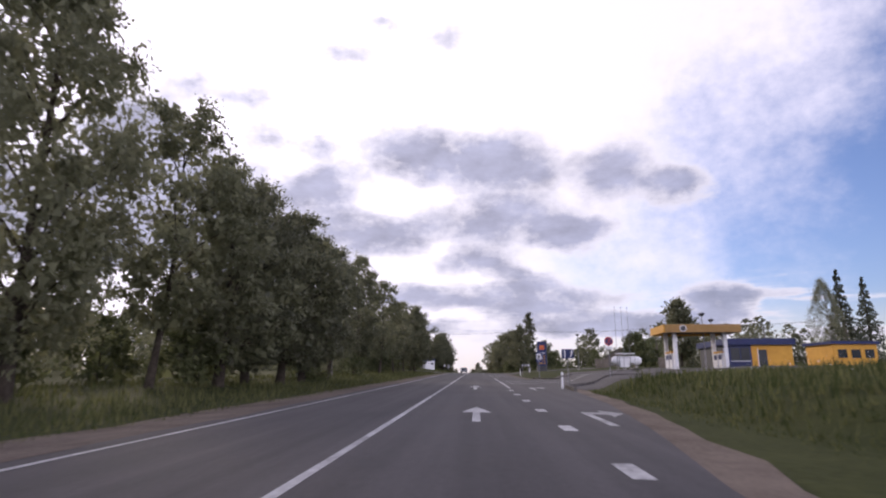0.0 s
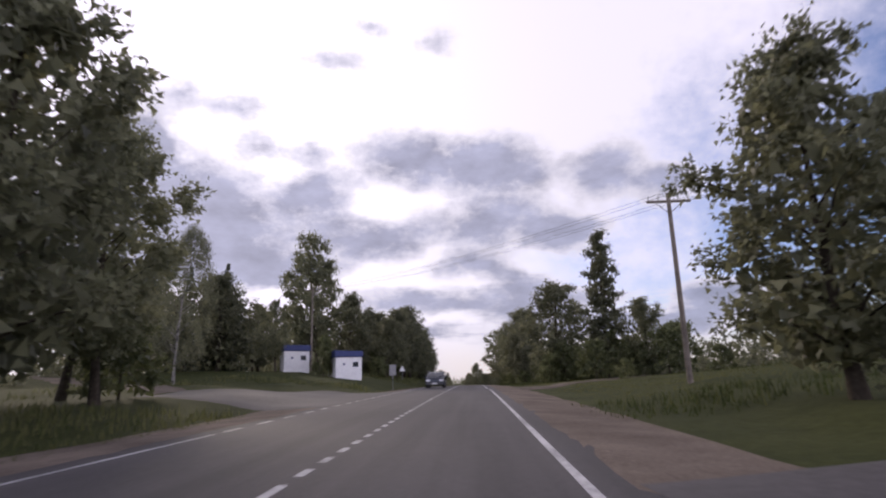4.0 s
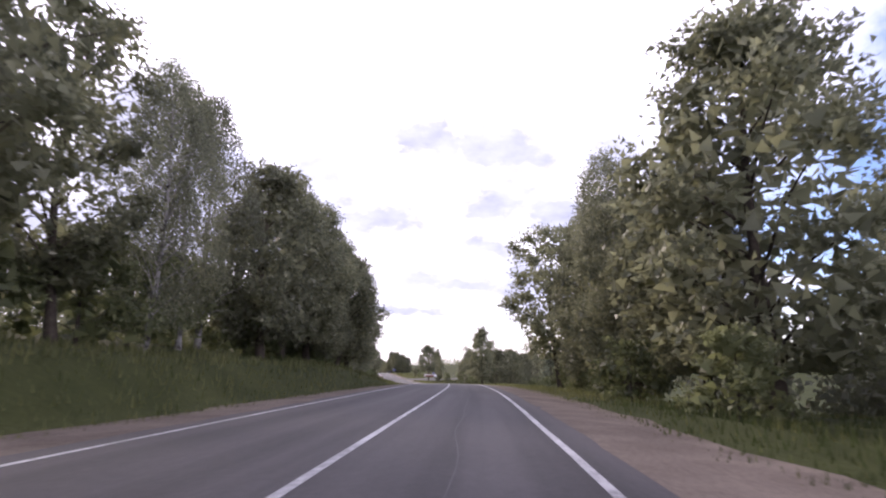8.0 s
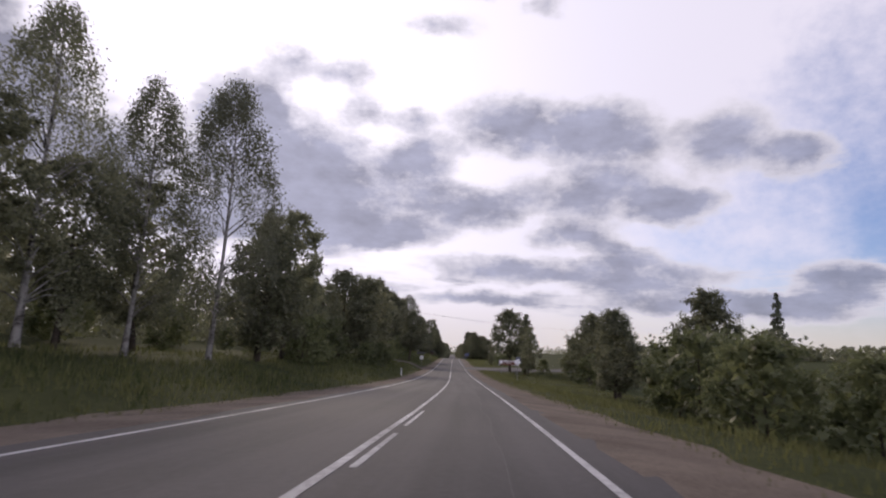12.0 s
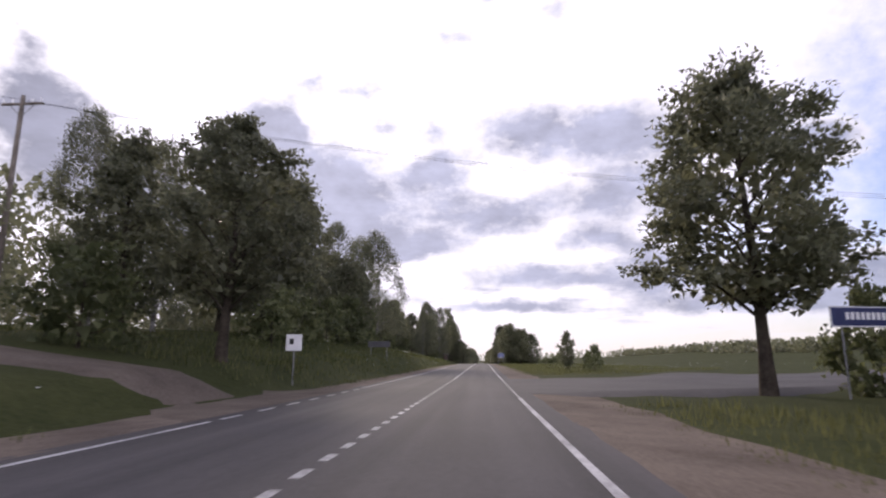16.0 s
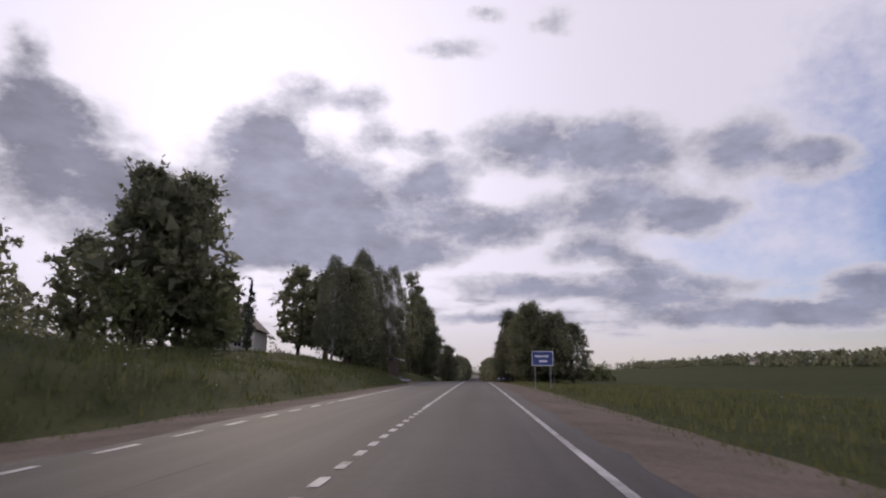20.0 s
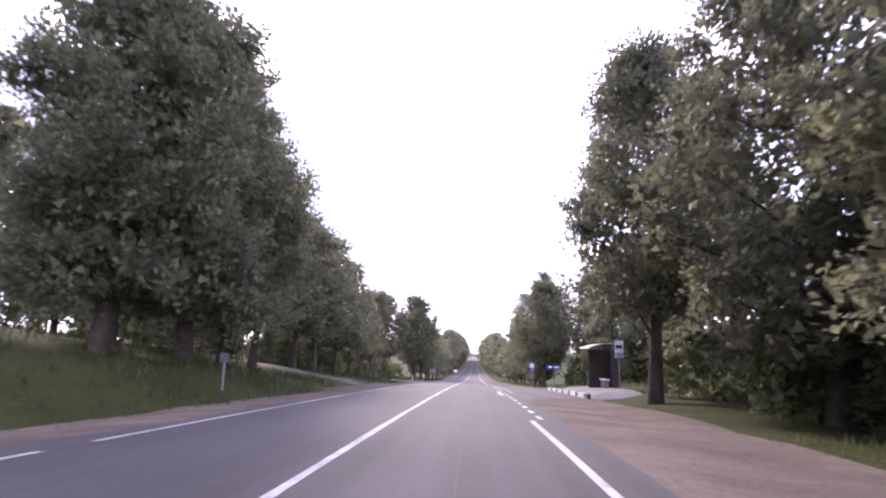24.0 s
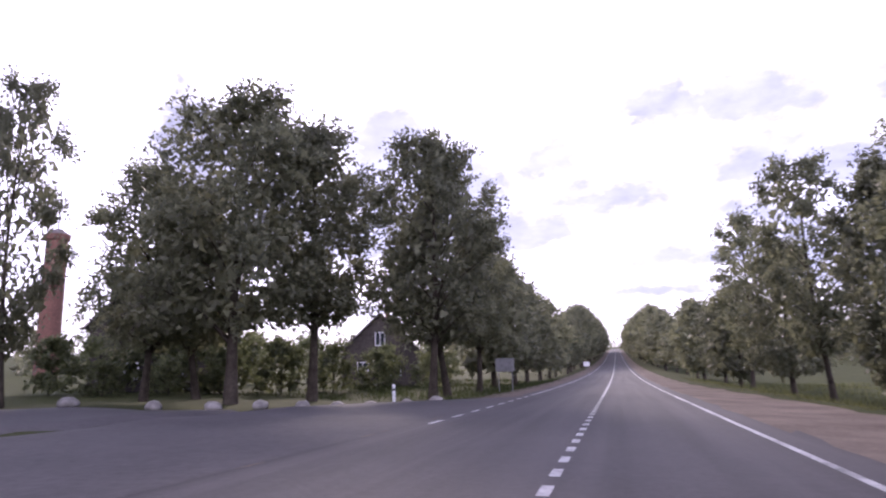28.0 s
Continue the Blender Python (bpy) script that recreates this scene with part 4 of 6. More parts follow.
grove("M", (740, -10.9, 15.2, .86), (744, -11.1, 13.6, .86), (751, -10.8, 12.6, .86))
grove("F", (760, -11.5, 12), (768, -11, 11.5), (777, -11.2, 12), (787, -11, 11.5), (798, -11, 11.5))
for s in range(808, 1120, 11):
    tall = 10.5 + 6.5 * min(1, max(0, (s - 815) / 60))
    plant("F", s, -10.6 + .8 * math.sin(s), tall + math.sin(s * 1.7))
    plant("F", s + 4, 9.0 + .8 * math.sin(s * 1.3), tall + math.sin(s * 2.3))
grove("U", *[(700 + 3.4 * k, 21 + 1.6 * math.sin(k * 1.9), 3.6 + .6 * math.sin(k * 1.4)) for k in range(12)])
grove("U", (770, -20, 4), (782, -22, 4), (765, -33, 5), (757, -34, 5), (748, 22, 4), (738, 26, 4))
grove("M", (731.5, -22.4, 11.4, .85))


# ---------------------------------------------------------------- road markings
line(-100, 112, MID)
dashes(112.5, 148, MID)
line(148, 425, MID)
for a, b in ((329.6, 334), (324.6, 328.2), (318, 322)):
    line(a, b, MID + .2, .09)
dashes(425.5, 462, MID)
line(462, 531, MID)
dashes(531.5, 548, MID)
line(548, 698, MID)
dashes(698.5, 735, MID)
line(735, 1200, MID)
line(-100, 118, LEFT_LINE)
dashes(118.5, 150, LEFT_LINE, .12, 1, 1)
line(150, 436, LEFT_LINE)
dashes(436.5, 450, LEFT_LINE, .12, 1, 1)
line(450, 534, LEFT_LINE)
dashes(534.5, 552, LEFT_LINE, .12, 1, 1)
line(552, 612, LEFT_LINE)
dashes(612.5, 645, LEFT_LINE, .12, 1, 1)
dashes(616, 640, LEFT_LINE - .5, .12, 1, 1)
line(645, 701, LEFT_LINE)
dashes(722, 738, LEFT_LINE, .12, 1, 1)
line(738, 1200, LEFT_LINE)
dashes(6.3, 31, 1.75, .26, 1, 3.6)
line(33, 61, 1.88, .14)
dashes(62.4, 100, 1.95, .26, 1, 3.8)
line(101, 150, 1.35)
dashes(150.5, 154, 1.26, .12)
line(154, 444, RIGHT_LINE)
dashes(444.5, 462, RIGHT_LINE, .12)
line(462, 650, RIGHT_LINE)
dashes(650.5, 697, RIGHT_LINE + .26, .14, 1, 1.1)
line(664, 670, RIGHT_LINE, .2)
dashes(668.9, 697, 1.98, .14, 1, 1.1)
line(694.5, 1200, RIGHT_LINE)


def patch(name, corners, mat, up, label, category, kind="structure", fine=2.0, level=None):
    """A flat piece of surfacing on the land, between four corners given along and across the road."""
    a, b, c, e = [np.array(p, float) for p in corners]
    n = max(3, int(max(np.linalg.norm(b - a), np.linalg.norm(c - e)) / fine))
    k = max(3, int(max(np.linalg.norm(e - a), np.linalg.norm(c - b)) / fine))
    u, v = np.meshgrid(np.linspace(0, 1, n), np.linspace(0, 1, k), indexing="ij")
    p = ((a[None, None] * (1 - u[..., None]) + b * u[..., None]) * (1 - v[..., None]) + (e * (1 - u[..., None]) + c * u[..., None]) * v[..., None])
    S, D = p[..., 0], p[..., 1]
    edge = (u == 0) | (u == 1) | (v == 1)
    S, D = S + edge * .3 * fnoise(D * .9 + S * .7, 3), D + edge * .25 * fnoise(S * 1.1 - D * .5, 6)
    rim = np.where(D > 0, D - edge_right(S), edge_left(S) - D)
    edge = edge | ((v == 0) & (rim > .12))
    w = np.clip((rim - .3) / 3.0, 0, 1)
    Z = (1 - w) * (road_z(S) + crown(D) + .005) + w * (np.maximum(land_z(S, D), road_z(S) - .1) + up)
    if level:
        Z = level(S, D)
    Z = np.where(edge, np.minimum(Z, land_z(S, D) - .06), Z)
    return sheet(name, S, D, Z, mat, label=label, category=category, kind=kind)


patch("side_road", [(127, -5.6), (152, -5.6), (141, -17), (134, -17)], OLD_ASPHALT, .08, "asphalt mouth of a side road", "road", fine=1.0)
patch("dirt_track", [(134.5, -16.5), (140.5, -16.5), (166, -46), (163, -46)], DIRT, .06, "pale dirt track leading off between trees", "track", fine=1.0)
patch("driveway", [(32, 5.1), (59, 5.1), (66, 17), (43, 14)], OLD_ASPHALT, .1, "asphalt driveway into the filling station", "driveway", fine=1.0)
patch("forecourt", [(43, 13.6), (66, 16.6), (80, 36), (46, 32)], OLD_ASPHALT, .1, "grey asphalt forecourt of the filling station", "forecourt")
patch("side_road", [(101, 3.3), (113, 1.72), (120, 24), (112, 24)], OLD_ASPHALT, .08, "asphalt exit road of the filling station", "road", fine=1.0)
patch("dirt_track", [(150, 3.6), (157.5, 3.6), (177, 24), (174, 24)], DIRT, .06, "pale dirt track over the grass", "track", fine=.6)
patch("gravel_apron", [(435, -5.6), (452, -5.6), (448, -8.4), (439, -8.4)], DIRT, .06, "bare dirt apron at the roadside", "drive", fine=.8)
patch("gravel_drive", [(440, -8), (445.5, -8), (437, -27), (434.5, -27)], DIRT, .08, "dirt drive running up a grass bank", "drive", fine=.8)
patch("side_road", [(445, 1.72), (464, 1.72), (479, 62), (472, 62)], OLD_ASPHALT, .1, "pale asphalt side road between meadows", "road", fine=1.0)
patch("gravel_apron", [(662, -5.6), (693, -5.6), (688, -9.0), (668, -8.6)], DIRT, .06, "bare dirt apron at the roadside", "drive", fine=.8)
patch("gravel_drive", [(678.5, -8.2), (684, -8.2), (678, -26), (675, -26)], DIRT, .08, "dirt drive running up a grass bank", "drive", fine=.8)
patch("side_road", [(702, -5.6), (738, -5.6), (728, -13.4), (713, -13.4)], OLD_ASPHALT, .08, "wide asphalt mouth of a side road", "road", fine=1.0)
patch("side_road", [(713, -13), (728, -13), (716, -60), (706, -60)], OLD_ASPHALT, .08, "asphalt side road climbing away", "road", fine=1.0)


# ---------------------------------------------------------------- far woods, grass and flowers
def woods(s0, s1, d0, d1, H, count, seed, mat=LIME, size=1.0, per=100):
    """A wood that is only seen as a mass: loose crowns side by side."""
    rng = np.random.default_rng(seed)
    S, D = rng.uniform(s0, s1, count), rng.uniform(d0, d1, count)
    X, Y = flat(S, D)
    Zg = land_z(S, D)
    hh = H * rng.uniform(.7, 1.15, count)
    at = []
    for x, y, z, h in zip(X, Y, Zg, hh):
        f = rng.uniform(0, 1, per) ** 1.35
        a = rng.uniform(0, math.tau, per)
        r = h * .34 * profile("lime", f) * rng.uniform(.3, 1, per) ** .5
        at.append(np.stack([x + np.cos(a) * r, y + np.sin(a) * r, z + h * (.03 + .97 * f)], 1))
    v, f = leaves(rng, np.concatenate(at), size)
    return tagged(mesh("woods", v, f, mat), "dark mixed wood seen in the distance", "woods", kind="stuff")


woods(-60, 150, -75, -34, 9, 130, 1, size=.66, per=320)
woods(60, 190, -46, -34, 8, 30, 15, size=.6, per=260)
woods(168, 290, -60, -27, 11, 100, 2, size=.66, per=320)
woods(290, 420, -70, -31, 11, 120, 3, size=.66, per=320)
woods(400, 545, -70, -30, 12, 110, 4, size=.66, per=320)
woods(555, 700, -120, -56, 10, 80, 5, size=.9, per=200)
woods(548, 578, -62, -36, 8, 40, 17, size=.6, per=260)
woods(715, 1150, -150, -70, 10, 130, 6, size=1.2, per=120)
woods(100, 270, 36, 70, 8, 90, 7, size=.66, per=320)
woods(228, 275, 19, 36, 9, 40, 8, size=.66, per=320)
woods(-100, 90, 75, 120, 11, 50, 9)
woods(150, 1000, 420, 560, 14, 800, 10, size=4.2, per=24)
woods(760, 1600, 240, 340, 11, 700, 11, size=3.4, per=24)
woods(1100, 1420, -60, -10, 12, 80, 12, size=1.4, per=50)
woods(1100, 1420, 9, 60, 12, 80, 13, size=1.4, per=50)
woods(1500, 2300, -420, 420, 16, 320, 14, size=3.0, per=30)
woods(830, 1100, 16, 60, 9, 40, 16)


def grass(s0, s1, d0, d1, count, seed, tall=.45, mat=BLADES, name="grass"):
    """Tufts of tall grass on the land beside the road."""
    rng = np.random.default_rng(seed)
    S = rng.uniform(s0, s1, count)
    f = rng.uniform(0, 1, count) ** 1.5
    D = d0 + (d1 - d0) * f
    keep = np.ones(count, bool)
    for a, b, lo, hi in CLEAR:
        keep &= ~((S > a) & (S < b) & (D > lo) & (D < hi))
    S, D = S[keep], D[keep]
    X, Y = flat(S, D)
    Zg = land_z(S, D)
    n, k = len(S), 5
    base = np.stack([X, Y, Zg - .04], 1)[:, None] + np.concatenate([rng.normal(size=(n, k, 2)) * .28, np.zeros((n, k, 1))], 2)
    h = .78 * tall * rng.uniform(.4, 1.3, (n, k)) * (.25 + .75 * np.clip((np.abs(D - d0) / 2.6), 0, 1) * (.75 + .3 * fnoise(S * .4 + D * .7, 3)))[:, None]
    lean = rng.normal(size=(n, k, 2)) * .22 * h[..., None]
    a = rng.uniform(0, math.pi, (n, k))
    w = .012 + .055 * h
    side = np.stack([np.cos(a) * w, np.sin(a) * w, 0 * a], -1)
    tip = base + np.concatenate([lean, h[..., None]], 2)
    v = np.stack([base - side, base + side, tip], 2).reshape(-1, 3)
    return tagged(mesh(name, v, np.arange(len(v)).reshape(-1, 3), mat), "tall uncut roadside grass and weeds", "grass", kind="stuff")


# stretches kept clear of tall grass: along, across
CLEAR = [(126, 152, -19, -5), (32, 82, 4, 40), (100, 121, 1.5, 26), (150, 160, 3, 8), (435, 452, -9, -5), (434, 446, -27, -8), (443, 476, 1.5, 64), (670, 692, -9, -5), (675, 684, -26, -8), (158, 186, -23, -8),
         (702, 738, -60, -5), (604, 640, -14, -5), (650, 694, 1.5, 10.5), (60, 100, 5, 22), (128, 176, 3, 19)]
for k, (a, b) in enumerate(((-20, 110), (110, 240), (240, 370), (370, 500), (500, 630), (630, 780))):
    grass(a, b, -6.9, -22, 6400, 100 + k, .55)
    grass(a, b, 3.3 if 105 < b < 700 and a > 100 else 5.6, 22, 6400, 200 + k, .5)
grass(-20, 34, 5.6, 26, 2600, 301, .7)
CLEAR.remove((128, 176, 3, 19))
grass(128, 176, 4.6, 19, 5200, 302, .17)


def flowers(s0, s1, d0, d1, count, seed):
    rng = np.random.default_rng(seed)
    S, D = rng.uniform(s0, s1, count), rng.uniform(d0, d1, count)
    keep = fnoise(S * .3 + D * .5, 4) > .1
    S, D = S[keep], D[keep]
    X, Y = flat(S, D)
    at = np.stack([X, Y, land_z(S, D) + rng.uniform(.35, .75, len(S))], 1)
    v, f = leaves(rng, at, .05)
    tagged(mesh("wildflowers", v, f, WHITE), "small white umbel wildflowers in the grass", "flowers", kind="stuff")


flowers(-5, 32, 8, 20, 500, 21)
flowers(462, 560, -16, -8, 700, 22)
flowers(465, 545, 6, 30, 900, 23)
flowers(385, 436, -14, -8, 250, 24)


def pebbles(s0, s1, d0, d1, count, seed):
    """Loose stones on the shoulder."""
    rng = np.random.default_rng(seed)
    S, D = rng.uniform(s0, s1, count), d0 + (d1 - d0) * rng.uniform(0, 1, count) ** .7
    X, Y = flat(S, D)
    Zg = np.maximum(road_z(S) + crown(D) - .02 - .05 * np.maximum(D - edge_right(S), 0), land_z(S, D))
    k = rng.uniform(.008, .028, (count, 1, 1))
    octa = np.array([(1, 0, 0), (0, 1, 0), (-1, 0, 0), (0, -1, 0), (0, 0, .7), (0, 0, -.5)]) + rng.normal(size=(count, 6, 3)) * .22
    v = (np.stack([X, Y, Zg + .012], 1)[:, None] + octa * k).reshape(-1, 3)
    f = np.array([(0, 1, 4), (1, 2, 4), (2, 3, 4), (3, 0, 4), (1, 0, 5), (2, 1, 5), (3, 2, 5), (0, 3, 5)])
    tagged(mesh("pebbles", v, (f[None] + 6 * np.arange(count)[:, None, None]).reshape(-1, 3), GRAVEL), "loose grey stones on the gravel shoulder", "stones", kind="stuff")


pebbles(108, 400, 2.1, 3.9, 2400, 61)
pebbles(400, 640, 2.1, 3.9, 2000, 62)
pebbles(692, 740, 2.3, 4.8, 900, 63)


# ---------------------------------------------------------------- filling station
def filling_station():
    c = root("petrol_canopy", spot(59.4, 19.0, 0.2, -3), "flat filling station canopy with yellow fascia on white columns", "canopy")
    box("roof_deck", c, DARKGREY, .15, 7.3, .15, 5.3, 3.75, 4.1)
    box("fascia", c, YELLOW, 0, .14, 0, 5.5, 3.55, 4.35, "yellow fascia board")
    box("fascia", c, ORANGE_GREY, .15, 7.5, -.02, .12, 3.55, 4.35, "dull amber fascia board with round emblem")
    box("fascia", c, YELLOW, .15, 7.5, 5.38, 5.5, 3.55, 4.35)
    box("fascia", c, GREY, 7.36, 7.5, .12, 5.38, 3.55, 4.35)
    rod("emblem", c, WHITE, (1.9, -.03, 3.95), (1.9, -.07, 3.95), .34, n=20)
    rod("emblem", c, DARKGREY, (1.9, -.071, 3.95), (1.9, -.09, 3.95), .26, n=20)
    for x in (1.3, 6.2):
        for y in (1.1, 4.4):
            box("column", c, WHITE, x - .18, x + .18, y - .18, y + .18, -.5, 3.75)
    for x in (1.3, 6.2):
        for y in (2.1, 3.4):
            p = root("fuel_pump", spot(59.4, 19.0, 0.0, -3) @ pose(x, y, 0), "white and blue fuel pump on a low kerb island", "fuel pump", "fuel pumps")
            box("island", p, CONCRETE, -.55, .55, -.6, .6, -.3, .16)
            box("cabinet", p, WHITE, -.28, .28, -.45, .45, .16, 1.75)
            box("panel", p, NAVY, -.30, .30, -.40, .40, 1.1, 1.62, "dark display panel")
            box("top", p, YELLOW, -.30, .30, -.48, .48, 1.75, 1.95)
            rod("nozzle", p, BLACK, (.32, .2, .7), (.36, .2, 1.2), .05)
            rod("hose", p, RUBBER, (.34, .3, .4), (.34, .34, 1.5), .025)
    b = root("filling_station_shop", spot(66, 27.8, 0.1, -3), "low filling station shop with yellow wall and blue roof band", "shop")
    box("wall", b, YELLOW, 2.6, 6.9, 0, .25, -.4, 2.7, "yellow rendered wall")
    box("wall", b, NAVY, 0, 2.6, .0, .25, -.4, 2.9, "dark blue panelled wall")
    box("wall", b, DARKGREY, 0, .25, .25, 9, -.4, 2.9)
    box("wall", b, YELLOW, 6.65, 6.9, .25, 9, -.4, 2.7)
    box("wall", b, PLASTER, .25, 6.65, 8.75, 9, -.4, 2.7)
    box("roof", b, DARKGREY, -.2, 7.1, -.2, 9.2, 2.92, 3.1)
    box("roof_band", b, NAVY, -.3, 7.2, -.3, -.2, 2.6, 3.3, "dark blue roof band")
    box("roof_band", b, NAVY, -.3, -.2, -.2, 9.3, 2.6, 3.3, "dark blue roof band")
    for x in (.4, 1.45):
        w = box("window", b, GLASS, x, x + .95, -.03, .01, .9, 2.3)
        box("frame", w, WHITE, x - .05, x + 1.0, -.05, -.03, .82, .9)
    d = box("door", b, GLASS, 3.3, 4.2, -.03, .01, -.1, 2.1, "dark glazed door")
    box("frame", d, WHITE, 3.22, 3.3, -.05, .0, -.1, 2.2)
    rod("mast", b, GREY, (6.3, 5, 3.1), (6.3, 5, 5.2), .06)
    k = root("service_building", spot(70, 41.6, 0, 4), "small yellow and blue service building", "building")
    box("wall", k, YELLOW, 0, 5.2, 0, 5, -.5, 2.6, "yellow rendered walls")
    box("roof", k, NAVY, -.25, 5.45, -.25, 5.25, 2.6, 2.95)
    for x in (.5, 2.1, 3.7):
        box("window", k, GLASS, x, x + 1.1, -.04, .02, 1.0, 2.0)
    t = root("gas_tank", spot(85.5, 19.6, 0, 8) @ Matrix.Diagonal((.88, .88, .88, 1)), "white horizontal gas tank on a concrete plinth", "tank")
    vs, fs = [], []
    for i, (y, r) in enumerate(((-.0, .15), (.12, .5), (.35, .68), (.8, .75), (4.2, .75), (4.65, .68), (4.88, .5), (5, .15))):
        vs += [(y, math.cos(a * math.tau / 20) * r, 1.25 + math.sin(a * math.tau / 20) * r) for a in range(20)]
        if i:
            fs += [((i - 1) * 20 + j, (i - 1) * 20 + (j + 1) % 20, i * 20 + (j + 1) % 20, i * 20 + j) for j in range(20)]
    fs += [tuple(range(20)), tuple(range(140, 160))]
    mesh("vessel", vs, fs, WHITE, t, smooth=True)
    for x in (1.0, 4.0):
        box("saddle", t, CONCRETE, x - .15, x + .15, -.6, .6, -.3, .62)
    rod("valve", t, GREY, (2.4, 0, 1.95), (2.4, 0, 2.35), .12)
    box("pump_box", t, WHITE, .9, 2.3, -1.6, -.9, -.2, 1.35, "white equipment cabinet")
    box("roof_panel", t, WHITE, .6, 3.4, -1.7, -.1, 2.3, 2.42, "thin white shelter roof")
    for x in (.7, 3.3):
        rod("roof_post", t, GREY, (x, -1.6, -.3), (x, -1.6, 2.3), .04)
    f = root("wooden_fence", spot(86, 18, 0, 8), "brown board fence beside the gas tank", "fence")
    for j in range(12):
        box("board", f, WOOD, j * .17 - 1.4, j * .17 - 1.26, -2.0, -1.96, -.2, 1.45)
    f = root("wooden_fence", spot(86, 25.5, 0, 8), "brown board fence beside the gas tank", "fence")
    for j in range(12):
        box("board", f, WOOD, j * .17, j * .17 + .14, -2.0, -1.96, -.2, 1.45)
    p = root("price_pylon", spot(87, 9.75, .05, 0), "tall dark blue price pylon with an orange emblem", "price sign")
    box("body", p, NAVY, -.68, .68, -.2, .2, .75, 4.3)
    box("plinth", p, DARKGREY, -.67, .67, -.19, .19, -.2, .75, "dark base panel")
    box("edge_trim", p, GREY, -.72, -.68, -.22, .22, -.2, 4.35)
    box("edge_trim", p, GREY, .68, .72, -.22, .22, -.2, 4.35)
    box("emblem_panel", p, ORANGE, -.35, .35, -.215, -.2, 3.1, 3.75, "orange emblem panel")
    prism("emblem", p, RED, [(-.18, 3.2), (.16, 3.2), (.2, 3.62), (.02, 3.4)], -.225, -.216)
    box("emblem_band", p, WHITE, -.45, .45, -.215, -.2, 2.55, 2.68, "white bar on the pylon")
    for j, z in enumerate((2.1, 1.75, 1.4, 1.05)):
        box("price_row", p, WHITE if j < 2 else YELLOW, -.4, .05, -.212, -.2, z, z + .14, "row of the price list")
        box("price_row", p, YELLOW, .2, .45, -.212, -.2, z, z + .14, "row of the price list")
    q = root("fuel_sign", spot(58.8, 6.3, 0, 0), "blue fuel station sign with a pump pictogram on one post", "sign")
    box("panel", q, NAVY, -.3, .3, -.02, .02, 1.75, 2.75)
    box("field", q, WHITE, -.22, .22, -.03, -.021, 2.05, 2.6, "white square field")
    box("pictogram", q, BLACK, -.12, .06, -.038, -.031, 2.12, 2.5)
    rod("pictogram", q, BLACK, (.09, -.034, 2.16), (.12, -.034, 2.42), .018)
    box("arrow_bar", q, WHITE, -.1, .1, -.03, -.021, 1.86, 1.91, "white arrow bar")
    rod("post", q, GREY, (0, .05, -.4), (0, .05, 2.7), .03)
    q = root("lane_sign", spot(36.8, 5.75, .3, 4) @ Matrix.Diagonal((.82, .82, .82, 1)), "blue lane sign with two white arrows on one post", "sign")
    box("panel", q, NAVY, -.46, .46, -.02, .02, 1.85, 2.55)
    for x, lean in ((-.22, 0), (.22, .1)):
        prism("arrow", q, WHITE, [(x - .03, 1.93), (x + .03, 1.93), (x + .03 + lean, 2.3), (x + .1 + lean, 2.3), (x + lean, 2.48), (x - .1 + lean, 2.3), (x - .03 + lean, 2.3)], -.03, -.021, "white arrow")
    rod("post", q, GREY, (0, .05, -.4), (0, .05, 2.5), .03)
    q = root("prohibition_sign", spot(40.6, 9.2, 0, 4), "round blue and red prohibition sign above a white plate", "sign")
    rod("rim", q, RED, (0, -.01, 2.55), (0, .01, 2.55), .3, n=24)
    rod("disc", q, BLUE, (0, -.018, 2.55), (0, -.011, 2.55), .24, n=24)
    prism("cross_bar", q, RED, [(-.19, 2.33), (-.14, 2.31), (.19, 2.77), (.14, 2.79)], -.024, -.019)
    prism("cross_bar", q, RED, [(.14, 2.31), (.19, 2.33), (-.14, 2.79), (-.19, 2.77)], -.03, -.025)
    box("plate", q, WHITE, -.25, .25, -.015, .015, 2.0, 2.2, "white plate below the disc")
    rod("post", q, GREY, (0, .05, -.4), (0, .05, 2.7), .03)
    for s, d in ((74, 18.5), (74.5, 19.4), (72, 17.2)):
        g = root("flagpole", spot(s, d), "slender bare metal flagpole", "flagpole", "flagpoles by the filling station")
        rod("pole", g, GREY, (0, 0, -.3), (0, 0, 7.6), .035, .018)
        rod("base", g, CONCRETE, (0, 0, -.2), (0, 0, .15), .2)
        rod("finial", g, GREY, (0, 0, 7.6), (0, 0, 7.75), .05)
    for s, d in ((61, 23.5), (98, 17), (70, 28)):
        g = root("street_lamp", spot(s, d), "grey lamp post with a flat head", "lamp", "lamps by the filling station")
        rod("pole", g, GREY, (0, 0, -.3), (0, 0, 5.6), .07, .045)
        rod("head", g, DARKGREY, (0, 0, 5.55), (0, 0, 5.8), .12, .36, "dark cone-shaped lamp head")
        rod("cap", g, GREY, (0, 0, 5.8), (0, 0, 5.92), .38, .2)
        rod("base", g, CONCRETE, (0, 0, -.2), (0, 0, .2), .16)


filling_station()


